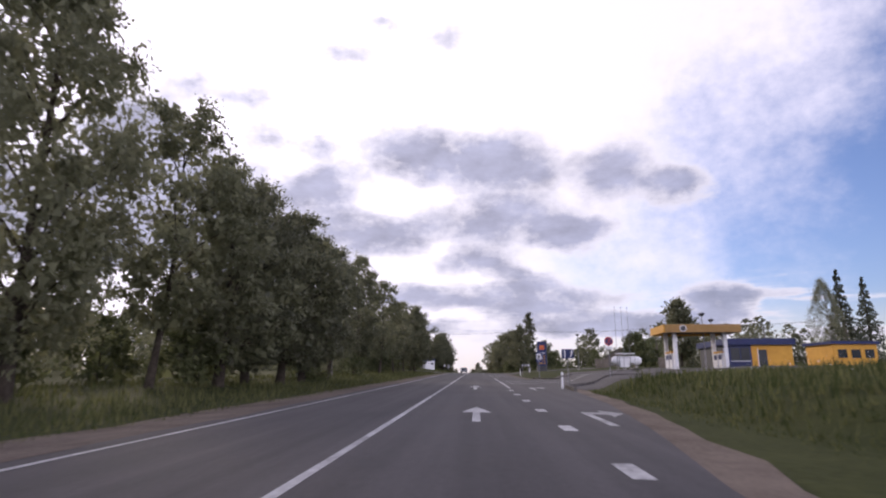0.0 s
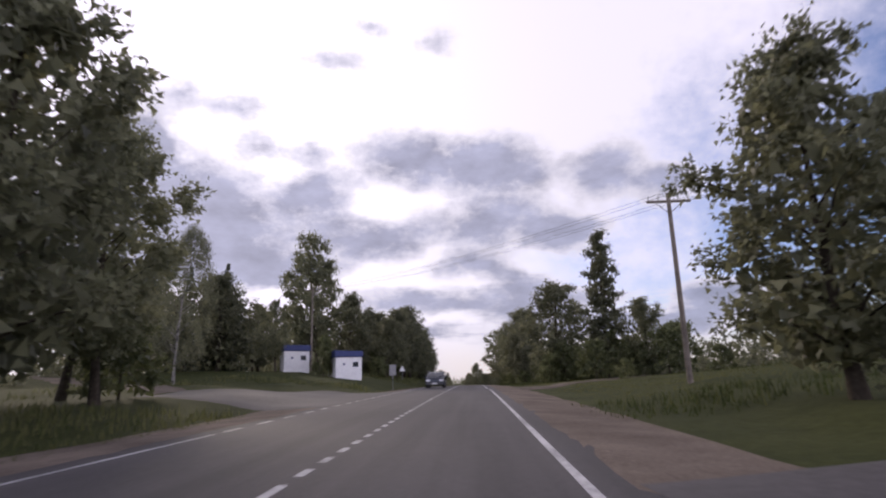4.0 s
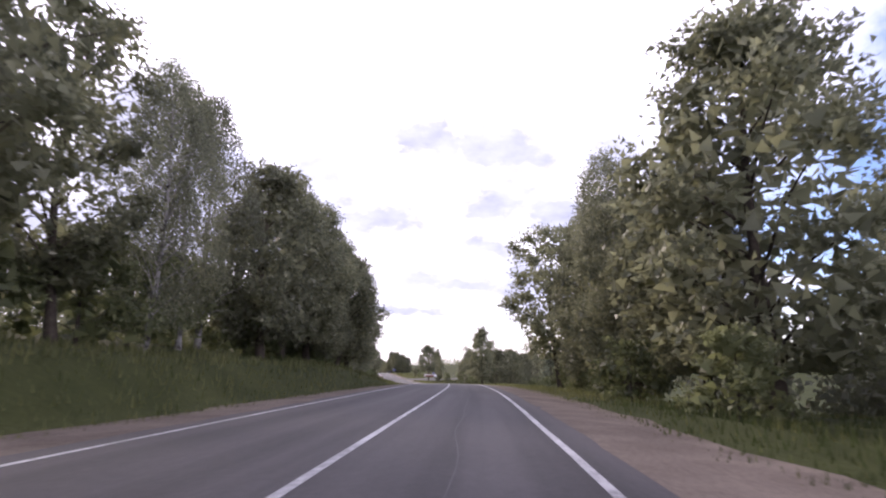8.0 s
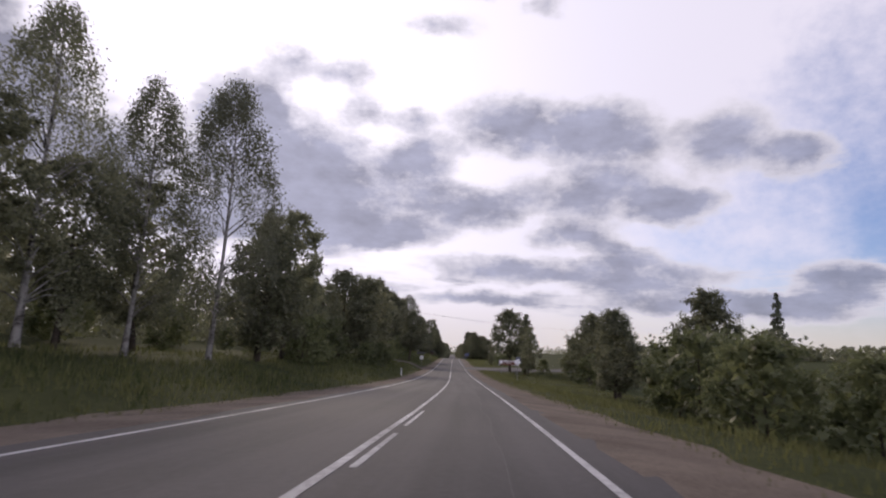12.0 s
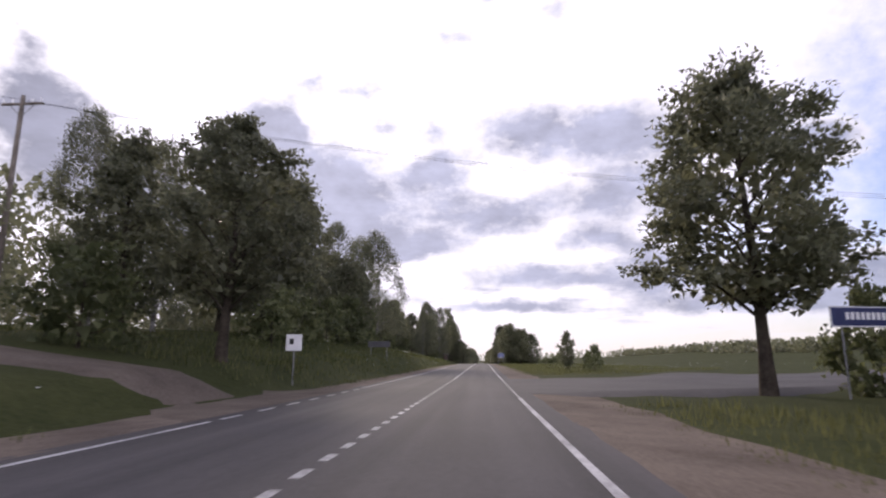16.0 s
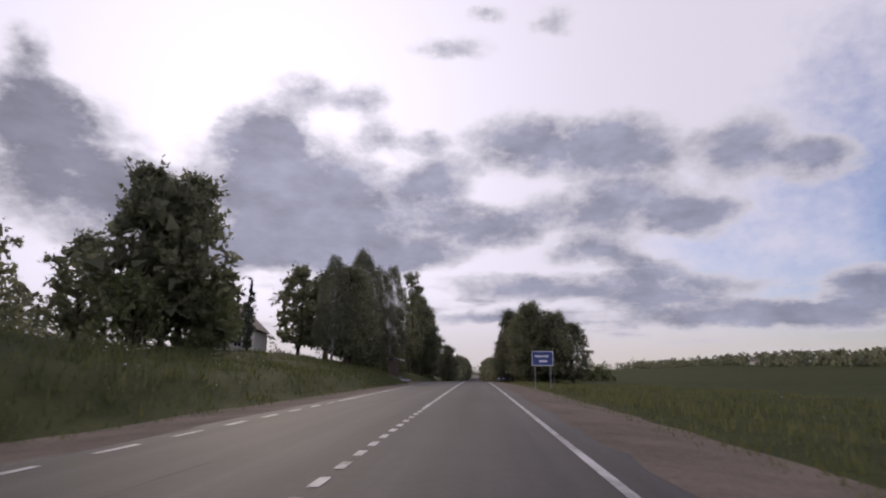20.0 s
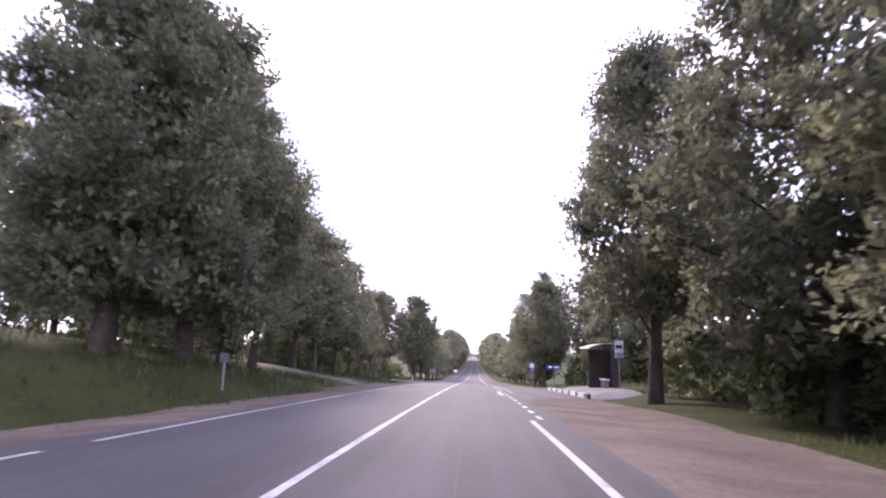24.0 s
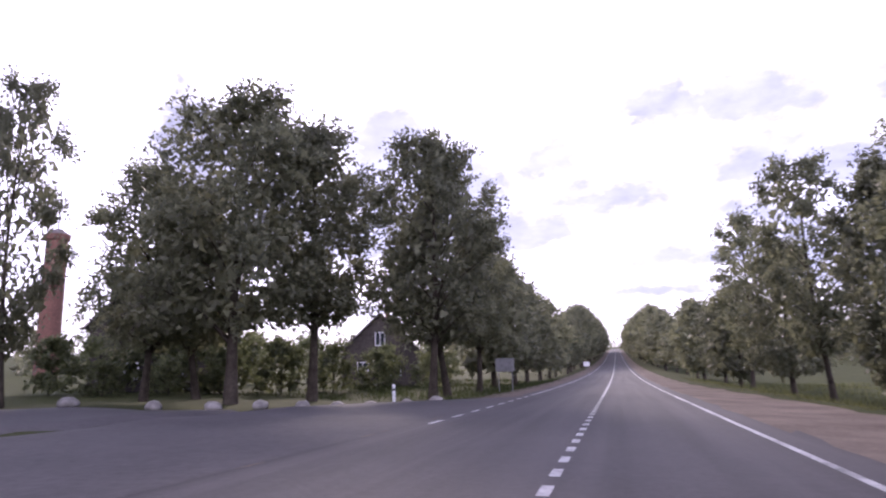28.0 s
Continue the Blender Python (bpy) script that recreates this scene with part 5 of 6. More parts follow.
def kerb(path, name="kerb", colours=(CONCRETE,), lengths=(1.0,), label="pale concrete kerb", wide=.16, high=.15, group=""):
    """Kerb stones laid end to end along a line of points (along, across)."""
    pts = np.array(path, float)
    run = np.concatenate([[0], np.cumsum(np.hypot(*np.diff(pts, axis=0).T))])
    top = root(name, Matrix.Identity(4), label, "kerb", group)
    k, j = 0.0, 0
    while k < run[-1] - .2:
        ln = lengths[j % len(lengths)]
        a, b = [np.array([np.interp(q, run, pts[:, 0]), np.interp(q, run, pts[:, 1])]) for q in (k + .01, min(k + ln - .01, run[-1]))]
        A, B = [Vector((*map(float, flat(*p)), 0)) for p in (a, b)]
        z0, z1 = [float(max(land_z(*p), road_z(p[0]) - .1)) for p in (a, b)]
        w = (B - A).normalized().cross(Vector((0, 0, 1))) * wide / 2
        vs = []
        for P, z in ((A, z0), (B, z1)):
            vs += [P - w + Vector((0, 0, z - .15)), P + w + Vector((0, 0, z - .15)), P + w * .9 + Vector((0, 0, z + high + .06)), P - w * .9 + Vector((0, 0, z + high + .06))]
        mesh("kerb_stone", vs, [(0, 1, 2, 3), (7, 6, 5, 4), (0, 4, 5, 1), (1, 5, 6, 2), (2, 6, 7, 3), (3, 7, 4, 0)], colours[j % len(colours)], top)
        k, j = k + ln, j + 1


kerb([(62, 6.0), (57.5, 6.7), (55.2, 8.6), (57, 11.5), (62, 16.5), (68, 20)], colours=(DULL,), high=.1, label="pale concrete kerb round the grass island")
kerb([(30, 5.0), (35, 5.3), (39.5, 7.2), (43, 10), (45, 14)], colours=(DULL,), label="pale concrete kerb at the driveway corner")


# ---------------------------------------------------------------- painted arrows and hatching
def paint(points, up=.007):
    """A painted figure on the road, its corners given along and across."""
    vs = [(*map(float, flat(s, d)), float(road_z(s) + crown(d) + up)) for s, d in points]
    mesh("marking_arrow", vs, [tuple(range(len(vs)))], PAINT, road)


def arrow_ahead(s, d, k=1.0):
    paint([(s, d - .09), (s, d + .09), (s + 2.6 * k, d + .09), (s + 2.6 * k, d - .09)])
    paint([(s + 2.5 * k, d - .38), (s + 2.5 * k, d + .38), (s + 4.6 * k, d)])


def arrow_right(s, d):
    paint([(s, d - .3), (s, d - .12), (s + 3.6, d - .12), (s + 3.2, d - .3)])
    paint([(s + 2.9, d - .3), (s + 2.9, d + .3), (s + 3.6, d + .3), (s + 3.6, d - .3)], .008)
    paint([(s + 2.2, d + .28), (s + 4.3, d + .28), (s + 3.3, d + .75)], .009)


def arrow_merge(s, d):
    paint([(s, d + .25), (s + .0, d + .45), (s + 3.0, d - .2), (s + 3.0, d - .42)])
    paint([(s + 2.6, d + .15), (s + 2.9, d - .85), (s + 5.0, d - .75)], .008)


arrow_ahead(12.4, .02)
arrow_ahead(30.2, -.05, 1.35)
arrow_right(12, 3.0)
arrow_right(30.6, 3.3)
arrow_merge(68, 3.3)
arrow_merge(99, 3.1)


def drive_z(s, d):
    """Height of the driveway's surface."""
    rim = d - float(edge_right(s))
    w = min(1.0, max(0.0, (rim - .3) / 3.0))
    return (1 - w) * (float(road_z(s)) + float(crown(d))) + w * (max(float(land_z(s, d)), float(road_z(s)) - .1) + .1)


def painted_path(points, wide=.15):
    """A painted line over the road and the driveway through points along and across."""
    pts = np.array(points, float)
    run = np.concatenate([[0], np.cumsum(np.hypot(*np.diff(pts, axis=0).T))])
    q = np.linspace(0, run[-1], max(3, int(run[-1] / .4)))
    S, D = np.interp(q, run, pts[:, 0]), np.interp(q, run, pts[:, 1])
    ts, td = np.gradient(S), np.gradient(D)
    k = np.hypot(ts, td)
    vs = []
    for side in (-.5, .5):
        for a, e, x, y in zip(S, D, ts / k, td / k):
            p = (a - y * side * wide, e + x * side * wide)
            vs.append((*map(float, flat(*p)), drive_z(*p) + .045))
    n = len(q)
    mesh("marking_line", vs, [(i, i + 1, n + i + 1, n + i) for i in range(n - 1)], PAINT, road)


for bar in (((43.6, 1.95), (42.6, 2.75)), ((46.1, 1.95), (45.7, 2.85)), ((49.2, 1.95), (47.5, 3.1), (45.5, 3.45))):
    painted_path(bar, .2)
painted_path([(39.2, 1.95), (40.0, 2.6), (41.2, 3.2), (43, 4.3), (46.4, 6.3), (49.3, 8.8), (52.8, 12.7)], .14)
painted_path([(47.3, 3.9), (48.7, 5.6), (49.5, 7.6), (50.2, 9.4)], .12)


for k, d in enumerate((-.45, -.12)):
    ribbon("tar_seam", 684, 700, lambda s: d - .012 + .05 * fnoise(s * .8, k), lambda s: d + .012 + .05 * fnoise(s * .8, k), .004, TAR, road, step=.5)
for s0, s1, d in ((215, 262, -.35), (318, 352, .15), (500, 545, -3.4), (610, 662, -.2), (20, 48, -3.3)):
    ribbon("tar_seam", s0, s1, lambda s: d - .01 + .08 * fnoise(s * .35, d), lambda s: d + .01 + .08 * fnoise(s * .35, d), .004, TAR, road, step=1.0)


# ---------------------------------------------------------------- signs and posts
def sign(s, d, w, h, z0, mat, label, name="road_sign", turn=0, posts=2, rows=(), edge=None, square=None):
    """A sign panel on posts, its face towards the driver; rows are bars: x, z, width, height, material."""
    t = root(name, spot(s, d, 0, turn), label, "sign")
    box("panel", t, mat, -w / 2, w / 2, -.02, .02, z0, z0 + h, bevel=.01)
    if edge:
        for x0, x1, a, b in ((-w / 2, w / 2, z0 + h - .05, z0 + h - .015), (-w / 2, w / 2, z0 + .015, z0 + .05), (-w / 2, -w / 2 + .04, z0 + .05, z0 + h - .05), (w / 2 - .04, w / 2, z0 + .05, z0 + h - .05)):
            box("border", t, edge, x0, x1, -.027, -.021, a, b, bevel=0)
    for x, z, rw, rh, rm in rows:
        box("lettering_bar", t, rm, x, x + rw, -.03, -.022, z, z + rh, bevel=0)
    for x in ([0] if posts == 1 else [-w * .36, w * .36]):
        rod("post", t, GREY, (x, .05, -.4), (x, .05, z0 + h * .9), .035)
    return t


bars = [(-.52 + .15 * k, 1.32, .09, .17, BLACK) for k in range(7)]
sign(91, 7.6, 1.25, .33, 1.22, WHITE, "white place name sign on two posts", rows=bars, edge=BLACK)
for s, d in ((92.5, 8.4), (88.5, 6.6), (393, -8.0), (733, -10.4), (34, 4.95)):
    t = root("delineator_post", spot(s, d), "white plastic roadside marker post with a black band", "marker post", "marker posts")
    box("shaft", t, WHITE, -.06, .06, -.05, .05, -.2, 1.0)
    box("band", t, BLACK, -.063, .063, -.053, .053, .72, .84)
# a white board; the grey puts in its shade, facing away from the sun
sign(163, -7.8, .66, 1.05, 1.45, GREY, "white rectangular sign seen from behind on one post, its shade coloured in grey", posts=1, turn=8)
t = sign(193, -10.6, .1, .3, 1.2, GREY, "grey back of a triangular warning sign", posts=1)
prism("plate", t, WHITE, [(-.45, 1.5), (.45, 1.5), (0, 2.3)], -.04, -.021)
t = sign(394.4, 7.0, .1, .2, 1.5, GREY, "pale square sign plate on its corner", posts=1)
prism("plate", t, WHITE, [(-.48, 2.45), (0, 1.95), (.48, 2.45), (0, 2.95)], -.04, -.021)
wr = [(-1.05 + .19 * k, 2.62, .13, .2, WHITE) for k in range(14) if k != 6] + [(-1.05 + .17 * k, 2.3, .11, .13, WHITE) for k in range(9)]
sign(431, 9.4, 3.7, .95, 1.95, BROWN, "brown tourist direction sign with white lettering on two posts", rows=wr + [(-1.7, 2.25, .5, .55, WHITE)], edge=WHITE)
wr = [(-1.0 + .21 * k, 2.72, .14, .26, WHITE) for k in range(9)] + [(1.2, 2.72, .25, .26, WHITE)]
sign(446.5, 14.0, 3.2, .75, 2.45, NAVY, "dark blue direction sign with white lettering on two posts", rows=wr, edge=WHITE, turn=12)
sign(451, -8.6, .75, .75, 1.55, WHITE, "small white square sign on one post", posts=1, rows=[(-.2, 1.85, .2, .25, BLACK)])
sign(484, -10.6, 2.3, .62, 1.0, DARKGREY, "dark grey back of a long sign on two posts")
wr = [(-.55 + .17 * k, 2.35, .12, .14, WHITE) for k in range(6)] + [(-.25, 2.0, .6, .12, WHITE)]
sign(575, 4.75, 1.6, 1.1, 1.72, SIGNBLUE, "blue information sign with white lines on two posts", rows=wr, edge=WHITE)
sign(691, 7.2, 1.35, .42, 1.65, SIGNBLUE, "narrow blue direction sign on one post", rows=[(-.45, 1.82, .3, .1, WHITE), (.0, 1.82, .45, .1, WHITE)], posts=1)
t = sign(700.5, 6.1, .62, 1.0, 1.62, SIGNBLUE, "blue service sign with crossed cutlery on one post", posts=1)
box("field", t, WHITE, -.22, .22, -.029, -.022, 2.04, 2.52, "white square field")
prism("pictogram", t, BLACK, [(-.17, 2.09), (-.13, 2.09), (.17, 2.48), (.13, 2.48)], -.036, -.03)
prism("pictogram", t, BLACK, [(.17, 2.09), (.13, 2.09), (-.17, 2.48), (-.13, 2.48)], -.042, -.037)
box("lettering_bar", t, WHITE, -.16, .16, -.029, -.022, 1.74, 1.83)
sign(747, -8.1, 1.25, .85, 1.3, GREY, "grey back of a sign board on two posts")
sign(802, -5.6, .9, .7, 1.3, WHITE, "small white sign board at the verge", posts=1)
sign(656.5, -8.8, .34, .34, .95, DARKGREY, "dark grey back of a square sign", posts=1)


# ---------------------------------------------------------------- poles and wires
def pole(s, d, H, cross=True):
    t = root("utility_pole", spot(s, d), "grey wooden utility pole with a crossarm", "utility pole", "utility poles")
    rod("shaft", t, WOOD, (0, 0, -.4), (0, 0, H), .15, .1)
    if cross:
        box("crossarm", t, WOOD, -1.1, 1.1, -.06, .06, H - .5, H - .38)
        for x in (-1.0, -.5, .5, 1.0):
            rod("insulator", t, WHITE, (x, 0, H - .38), (x, 0, H - .16), .05)
        for a in (-1, 1):
            rod("brace", t, GREY, (a * .7, 0, H - .45), (0, .02, H - 1.1), .02)
    return spot(s, d) @ Vector((0, 0, H - .25))


def wire(a, b, sag=.8):
    pts = [a.lerp(b, f) - Vector((0, 0, sag * 4 * f * (1 - f))) for f in np.linspace(0, 1, 15)]
    v, f = tube(pts, [.008] * 15, 4)
    tagged(mesh("power_line", v, f, BLACK), "thin sagging overhead power line", "wire")


p1, p2, p3, p0 = pole(134, 10.4, 9.4), pole(177, -20, 10.5), pole(116, 35.5, 8), pole(100, 62, 8)
for o in (-1.0, -.5, .5, 1.0):
    k = Vector((o * .8, o * .5, 0))
    wire(p1 + k, p2 + k)
    wire(p1 + k, p3 + k, .5)
    wire(p3 + k, p0 + k, .4)
p4, p5 = pole(450, -22.7, 11.5), pole(458, 28, 10)
for o in (-.9, 0, .9):
    wire(p4 + Vector((o * .6, o * .7, 0)), p5 + Vector((o * .6, o * .7, 0)), .9)


# ---------------------------------------------------------------- buildings
def house(name, label, s, d, turn, wx, wy, eave, ridge, wall, roof, openings=(), chimney=True, category="house"):
    """A gabled house: wx wide under the gable, wy long, its ridge along y."""
    t = root(name, spot(s, d, 0, turn), label, category)
    T = .25
    prism("gable_wall", t, wall, [(-wx / 2, -.8), (wx / 2, -.8), (wx / 2, eave), (0, ridge - .12), (-wx / 2, eave)], 0, T)
    prism("gable_wall", t, wall, [(-wx / 2, -.8), (wx / 2, -.8), (wx / 2, eave), (0, ridge - .12), (-wx / 2, eave)], wy - T, wy)
    for x in (-wx / 2, wx / 2 - T):
        box("side_wall", t, wall, x, x + T, T, wy - T, -.8, eave)
    ov = .35
    k = (ridge - eave) / (wx / 2)
    for a in (-1, 1):
        prism("roof_slope", t, roof, [(0, ridge), (a * (wx / 2 + ov), eave - k * ov), (a * (wx / 2 + ov), eave - k * ov + .14), (0, ridge + .16)][::a], -ov, wy + ov)
    if chimney:
        box("chimney", t, BRICK, .3, .8, wy * .6, wy * .6 + .5, ridge - .5, ridge + .7)
    for x, z, w, h, kind in openings:
        g = box(kind, t, GLASS if kind == "window" else WOOD, x - w / 2, x + w / 2, -.03, .02, z, z + h)
        for fx0, fx1, fz0, fz1 in ((x - w / 2 - .08, x + w / 2 + .08, z + h, z + h + .09), (x - w / 2 - .08, x + w / 2 + .08, z - .09, z), (x - w / 2 - .08, x - w / 2, z, z + h), (x + w / 2, x + w / 2 + .08, z, z + h), (x - .03, x + .03, z, z + h)):
            box("frame", g, WHITE, fx0, fx1, -.06, -.03, fz0, fz1, bevel=0)
    return t


for s, d, m, lb in ((169.5, -13.6, 0, "white kiosk with a dark blue sheet roof"), (172.5, -20.4, 0, "white kiosk with a blue roof beside its twin")):
    t = root("kiosk", spot(s, d, .15, 24) @ Matrix.Diagonal((.88, .88, .9, 1)), lb, "kiosk", "kiosks")
    box("wall", t, WHITE, -1.65, 1.65, 0, .15, -.5, 2.75, "white painted front wall")
    box("wall", t, WHITE, -1.65, -1.5, .15, 5.5, -.5, 2.75)
    box("wall", t, WHITE, 1.5, 1.65, .15, 5.5, -.5, 2.75)
    box("wall", t, WHITE, -1.5, 1.5, 5.35, 5.5, -.5, 2.75)
    prism("roof", t, BLUE, [(-1.78, 2.5), (1.78, 2.5), (1.78, 3.22), (-1.78, 3.3)], -.12, 5.62, "dark blue sheet roof")
    w = box("window", t, GLASS, .5, 1.2, -.02, .02, 1.35, 1.85)
    box("frame", w, BLUE, .45, 1.25, -.03, -.02, 1.85, 1.9, bevel=0)
    box("frame", w, BLUE, .45, 1.25, -.03, -.02, 1.3, 1.35, bevel=0)
    box("emblem", t, BLUE, -.75, -.45, -.02, .0, 1.5, 1.75, "faded blue emblem")
    box("lamp_box", t, NAVY, 1.65, 1.8, .3, .7, 1.2, 2.1, "blue box on the side wall")
house("farmhouse", "grey rendered farmhouse with a white gable and dark roof", 604, -32.4, 10, 6.5, 9, 3.6, 6.8, PLASTER, ROOF, ((-1, 1.2, .9, 1.2, "window"), (1.2, 1.2, .9, 1.2, "window")))
house("dark_house", "tall dark wooden house with white window frames", 759.5, -22.2, 20, 7, 8, 3.3, 6.6, DARKWOOD, ROOF, ((-1.6, .9, .9, 1.2, "window"), (1.4, .9, .9, 1.2, "window"), (0, 3.7, .8, 1.1, "window")))
house("dark_house", "dark wooden house with a steep slate roof", 776, -27, 20, 7, 9, 3.2, 6.0, DARKWOOD, ROOF, ((-1.6, .9, .9, 1.2, "window"), (1.4, .9, .9, 1.2, "window")))
house("barn", "dark weathered wooden barn with a steep roof", 741, -30.5, 40, 8, 12, 4.6, 9.2, DARKWOOD, ROOF, ((-1.5, 1.0, .7, .9, "window"), (1.6, .2, 1.3, 2.0, "door")), False, "barn")
house("shed", "long pale shed behind the roadside trees", 704, -29, 80, 5, 14, 2.4, 3.6, PLASTER, ROOF, (), False, "shed")
house("cottage", "wooden cottage with a dark roof among bushes", 166, 40, -15, 8, 9, 2.8, 5.4, WOOD, ROOF, ((-1.6, 1, .9, 1.1, "window"), (1.6, 1, .9, 1.1, "window")))
house("cottage", "low grey cottage among garden trees", 70, 58, -10, 8, 8, 2.6, 4.8, PLASTER, ROOF, ((-1.6, 1, .9, 1.1, "window"), (1.6, 1, .9, 1.1, "window")))
house("cottage", "grey roofed cottage behind the meadow trees", 437, 33, -20, 7, 9, 2.6, 5.0, WOOD, ROOF, ((-1.4, 1, .9, 1.1, "window"),))
for s, d in ((1050, 268), (1085, 285), (1120, 262), (1020, 290), (1150, 300)):
    house("village_house", "far small white village house", s, d, s % 40, 8, 10, 3, 6, PLASTER, ROOF, ((-1.6, 1, 1, 1.2, "window"), (1.6, 1, 1, 1.2, "window")))


def water_tower(s, d):
    t = root("water_tower", spot(s, d), "round red brick tower with a thin mast", "tower")
    rod("shaft", t, BRICK, (0, 0, -.5), (0, 0, 15.5), 1.15, 1.05, n=20)
    rod("cornice", t, BRICK, (0, 0, 15.5), (0, 0, 16.1), 1.25, 1.25, n=20)
    rod("cap", t, ROOF, (0, 0, 16.1), (0, 0, 16.8), 1.25, .2, n=20)
    rod("mast", t, GREY, (0, 0, 16.8), (0, 0, 22.5), .08, .03)


water_tower(757, -60)


# ---------------------------------------------------------------- bus stops
def bus_shelter(m, label, LONG=2.4):
    """A shelter open at its front, which lies at x = 0; it runs along y under a curved roof of pale panels."""
    t = root("bus_shelter", m, label, "bus shelter", "bus shelters")
    box("back_wall", t, DARKBROWN, 1.42, 1.48, 0, LONG, -.3, 2.3)
    box("side_wall", t, DARKBROWN, .04, 1.42, LONG - .06, LONG, -.3, 2.36, "dark brown end wall")
    box("side_wall", t, DARKBROWN, 1.0, 1.42, 0, .06, -.3, 2.36)
    p = box("poster", t, DARKGREY, 1.395, 1.415, .35, LONG - .35, .95, 1.95, "dark poster with a green foot on the back wall", bevel=0)
    box("poster_foot", p, TEAL, 1.385, 1.394, .35, LONG - .35, .95, 1.2, bevel=0)
    for x, y in ((0, LONG - .03), (1.0, .03), (1.45, .03), (1.45, LONG - .03)):
        rod("post", t, DARKGREY, (x, y, -.4), (x, y, 2.4), .04)
    arch = [(-.45 + 2.2 * k / 10, 2.38 + .34 * math.sin(math.pi * (.06 + .84 * k / 10))) for k in range(11)]
    n = max(3, round(LONG / .6))
    step = (LONG + .5) / n
    for j in range(n):
        y0 = -.25 + j * step
        prism("roof_panel", t, MILKY, arch + [(x, z + .02) for x, z in arch[::-1]], y0 + .015, y0 + step - .015, "milky plastic roof panel")
    for j in range(n + 1):
        y0 = -.25 + j * step
        prism("roof_rib", t, DARKGREY, [(x, z - .06) for x, z in arch] + [(x, z - .004) for x, z in arch[::-1]], y0 - .03, y0 + .03)
    box("fascia", t, WHITE, -.5, -.46, -.28, LONG + .28, 2.39, 2.5, "white front edge of the roof")
    box("top_rail", t, DARKGREY, -.03, .03, .05, LONG - .05, 2.34, 2.42)
    b = root("bench", m @ pose(.75, LONG / 2, 0), "pale bench on two concrete legs inside the shelter", "bench")
    box("seat", b, WHITE, -.18, .22, -.7, .7, .42, .5)
    for y in (-.48, .48):
        box("leg", b, CONCRETE, -.14, .18, y - .07, y + .07, -.2, .42)
    return t


patch("bus_platform", [(665.4, 5.52), (681.2, 5.52), (679.5, 10.4), (668.5, 9.2)], PAVING, .2, "grey paved bus stop platform", "pavement", fine=.9,
      level=lambda S, D: road_z(S) + .09 + .22 * np.clip((D - 5.6) / 2.6, 0, 1))
bus_shelter(spot(673.6, 7.5, .3, lie=False), "dark brown bus shelter with a curved roof of milky panels")
kerb([(665.4, 5.45), (681.4, 5.45)], "striped_kerb", (BLACK, KERBWHITE), (.8, 1.75), "worn kerb painted in black and white blocks", .2, .16)
t = sign(670.4, 8.15, .56, 1.1, 2.0, SIGNBLUE, "blue edged bus stop sign with a white field on one post", "bus_stop_sign", posts=1)
box("field", t, WHITE, -.25, .25, -.029, -.022, 2.33, 3.05, "white field")
box("pictogram", t, BLACK, -.18, .18, -.036, -.03, 2.61, 2.79, "black bus pictogram")
for x in (-.11, .11):
    rod("pictogram", t, BLACK, (x, -.036, 2.6), (x, -.03, 2.6), .04)
box("lettering_bar", t, WHITE, -.24, .24, -.029, -.022, 2.07, 2.27)
for z in (2.1, 2.19):
    box("lettering_bar", t, BLACK, -.2, .2, -.036, -.03, z, z + .05, bevel=0)
patch("bus_platform", [(611, -10.5), (624, -10.3), (622, -13.6), (611.5, -13.6)], OLD_ASPHALT, .3, "grey paved bus stop platform", "pavement")
bus_shelter(spot(617.6, -11.5, .42, 180), "dark brown bus shelter with a curved pale roof", 3.0)
kerb([(611, -10.6), (622.4, -10.6)], "striped_kerb", (KERBWHITE, BLACK), (2.0, 1.0), "kerb painted in black and white blocks", .2, .26)


# ---------------------------------------------------------------- stones at the junction
rng = np.random.default_rng(8)
for s, d in ((728.6, -16.2), (729.4, -14.6), (730.2, -13.2), (731, -12.1), (731.9, -11.0), (733.2, -9.9), (734.6, -9.0), (727.5, -18), (726, -20.5)):
    bm = bmesh.new()
    bmesh.ops.create_icosphere(bm, subdivisions=2, radius=1)
    q = rng.uniform(0, 6)
    for v in bm.verts:
        v.co *= 1 + .22 * noise.noise(v.co * 1.3 + Vector((q, q, 0)))
        v.co.x, v.co.y, v.co.z = v.co.x * .38, v.co.y * .30, max(v.co.z * .26, -.12)
    st = part("boulder", bm, STONE, None, smooth=True)
    st.matrix_basis = spot(s, d, .1, float(rng.uniform(0, 360)))
    tagged(st, "grey rounded boulder lining the grass edge", "boulder", "boulders along the junction")


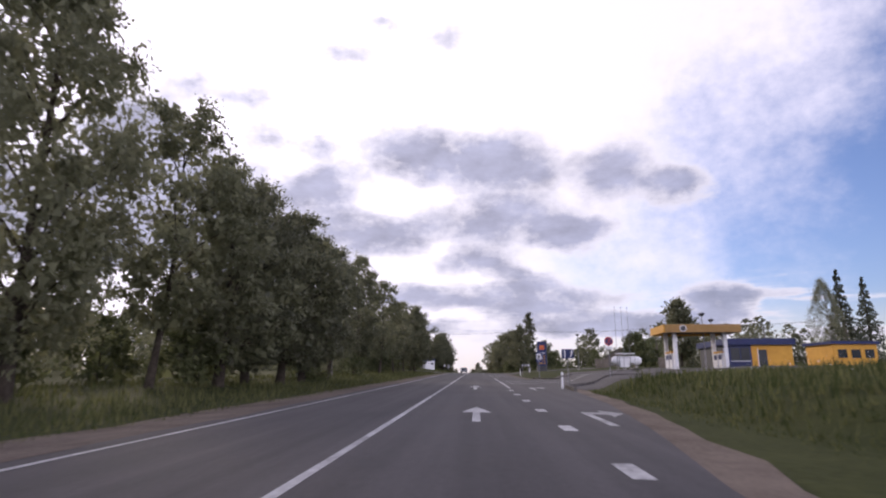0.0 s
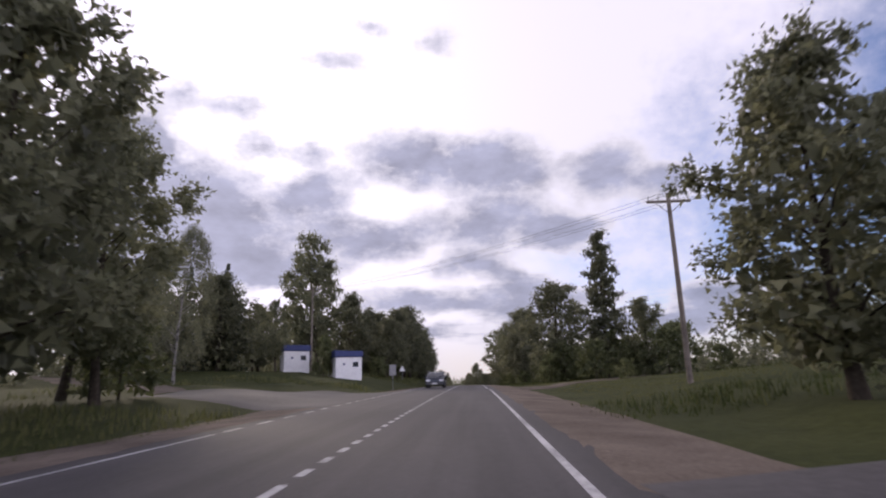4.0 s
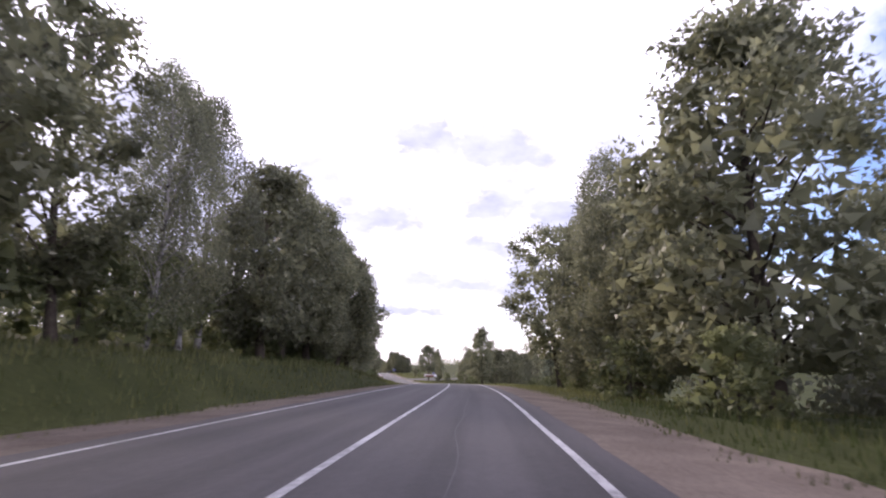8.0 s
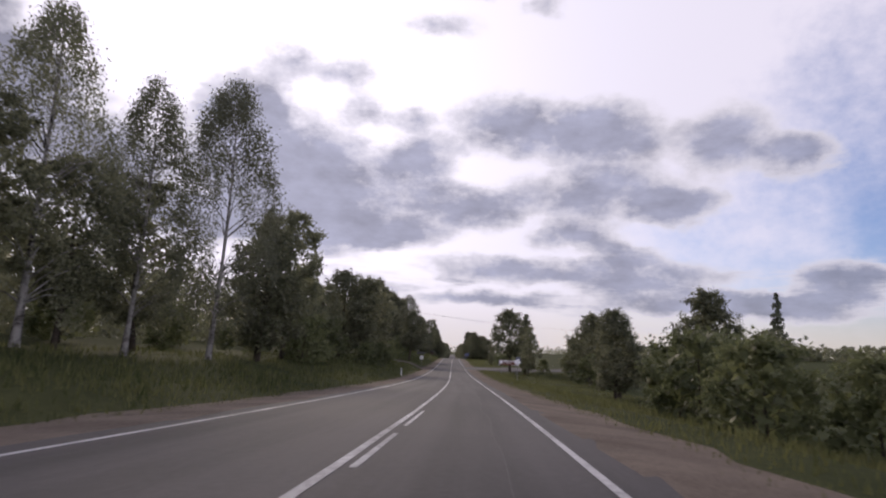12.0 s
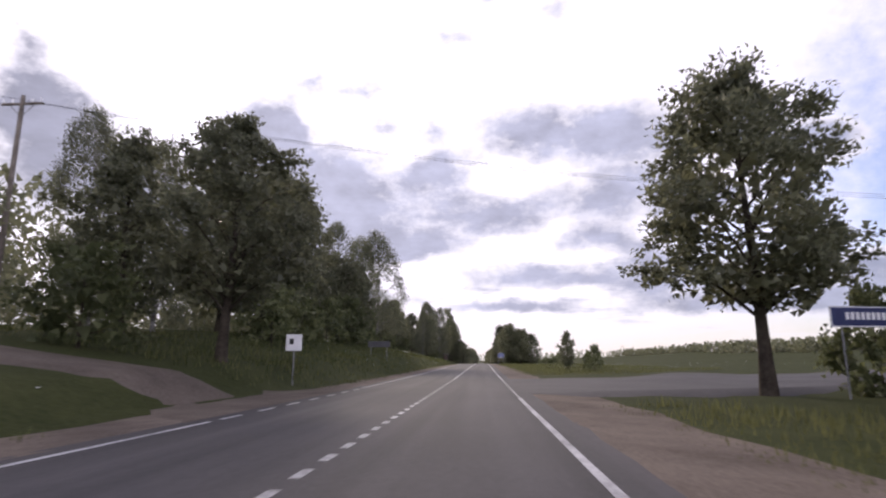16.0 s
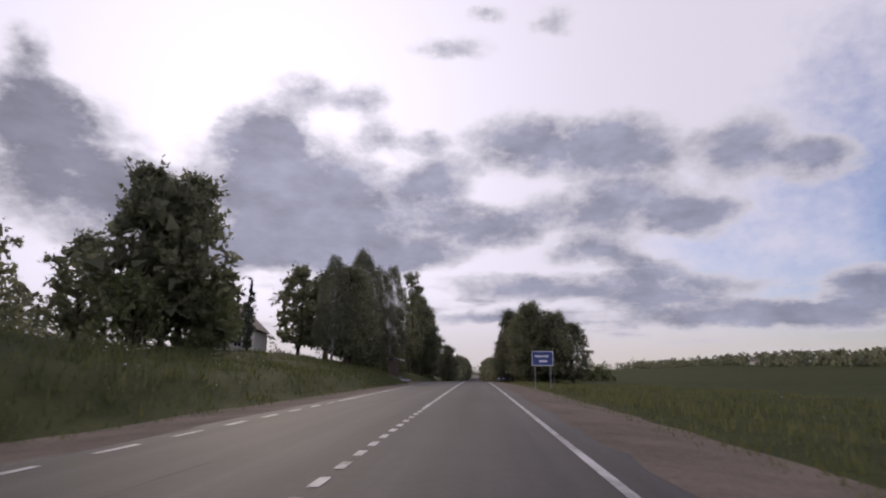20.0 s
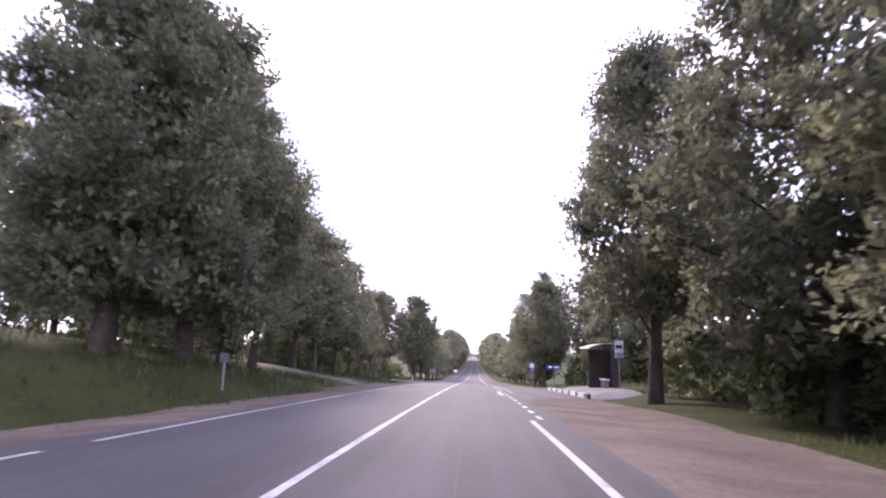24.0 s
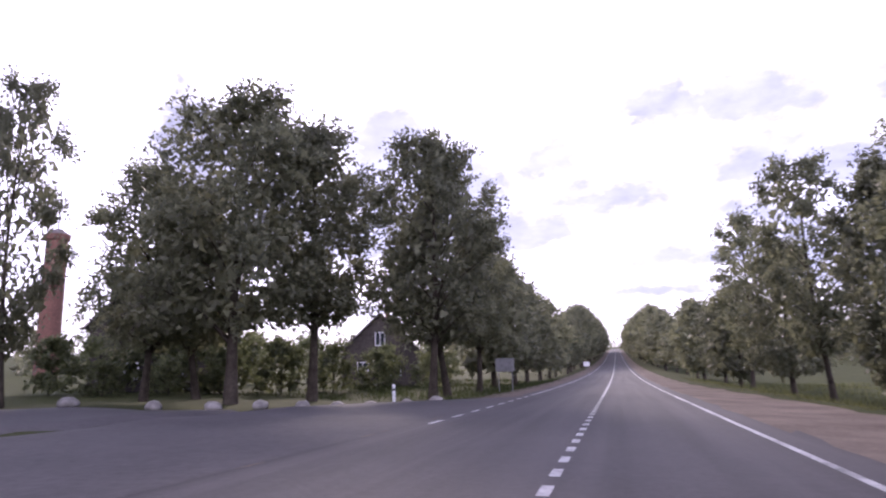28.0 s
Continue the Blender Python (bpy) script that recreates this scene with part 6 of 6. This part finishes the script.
# ---------------------------------------------------------------- car on the other lane
def car(m):
    t = root("car", m, "dark blue estate car on the opposite lane", "car")
    side = [(-2.25, .35), (-2.2, .75), (-2.05, .92), (-1.15, 1.02), (-.35, 1.45), (.2, 1.52), (1.6, 1.5), (2.1, 1.05), (2.25, .85), (2.25, .35), (1.75, .25), (-1.75, .25)]
    n = len(side)
    vs, fs = [], []
    for y, q in ((-.86, 0.0), (-.88, .0), (.88, .0), (.86, 0.0)):
        vs += [(x, y * (1 - .14 * max(0, (z - .95)) / .55), z) for x, z in side]
    for k in range(3):
        fs += [(k * n + j, k * n + (j + 1) % n, (k + 1) * n + (j + 1) % n, (k + 1) * n + j) for j in range(n)]
    fs += [tuple(range(n))[::-1], tuple(range(3 * n, 4 * n))]
    mesh("body", vs, fs, CARPAINT, t)
    for y in (-1, 1):
        g = [(-.95, 1.06), (-.35, 1.40), (1.45, 1.42), (1.9, 1.08)]
        vs = [(x, y * (.895 * (1 - .14 * max(0, (z - .95)) / .55)), z) for x, z in g]
        mesh("side_window", vs + [(x, q * .985, z) for x, q, z in vs], [(0, 1, 2, 3), (7, 6, 5, 4), (0, 4, 5, 1), (1, 5, 6, 2), (2, 6, 7, 3), (3, 7, 4, 0)], GLASS, t, "dark side window")
        rod("roof_rail", t, GREY, (-.2, y * .66, 1.58), (1.6, y * .66, 1.56), .025)
        box("trim_strip", t, GREY, -1.9, 2.0, y * .885 - .012, y * .885 + .012, .62, .7, "grey rubbing strip", .0)
        box("mirror", t, CARPAINT, -.95, -.75, y * 1.0 - .1, y * 1.0 + .1, 1.0, 1.15)
        h = box("headlight", t, WHITE, -2.25, -2.16, y * .62 - .2, y * .62 + .2, .62, .78, "clear headlight")
        box("tail_light", t, RED, 2.2, 2.262, y * .72 - .12, y * .72 + .12, .7, 1.0, "red tail light")
        for x in (-1.38, 1.32):
            w = root("wheel", Matrix.Identity(4), "", "")
            w.parent = t
            rod("tyre", w, RUBBER, (x, y * .90, .31), (x, y * .68, .31), .31, n=22)
            rod("rim", w, GREY, (x, y * .912, .31), (x, y * .89, .31), .2, n=16)
    prism("windscreen", t, GLASS, [(-1.12, 1.06), (-.40, 1.44), (-.38, 1.46), (-1.14, 1.08)], -.68, .68, "dark windscreen")
    prism("rear_window", t, GLASS, [(1.66, 1.47), (2.08, 1.09), (2.11, 1.11), (1.68, 1.49)], -.66, .66, "dark rear window")
    box("bumper", t, DARKGREY, -2.32, -2.2, -.8, .8, .3, .52)
    box("bumper", t, DARKGREY, 2.2, 2.32, -.8, .8, .3, .52)
    box("number_plate", t, WHITE, -2.335, -2.32, -.26, .26, .36, .47, "white number plate")


car(spot(163.4, -3.55, 0.0, 90, False))
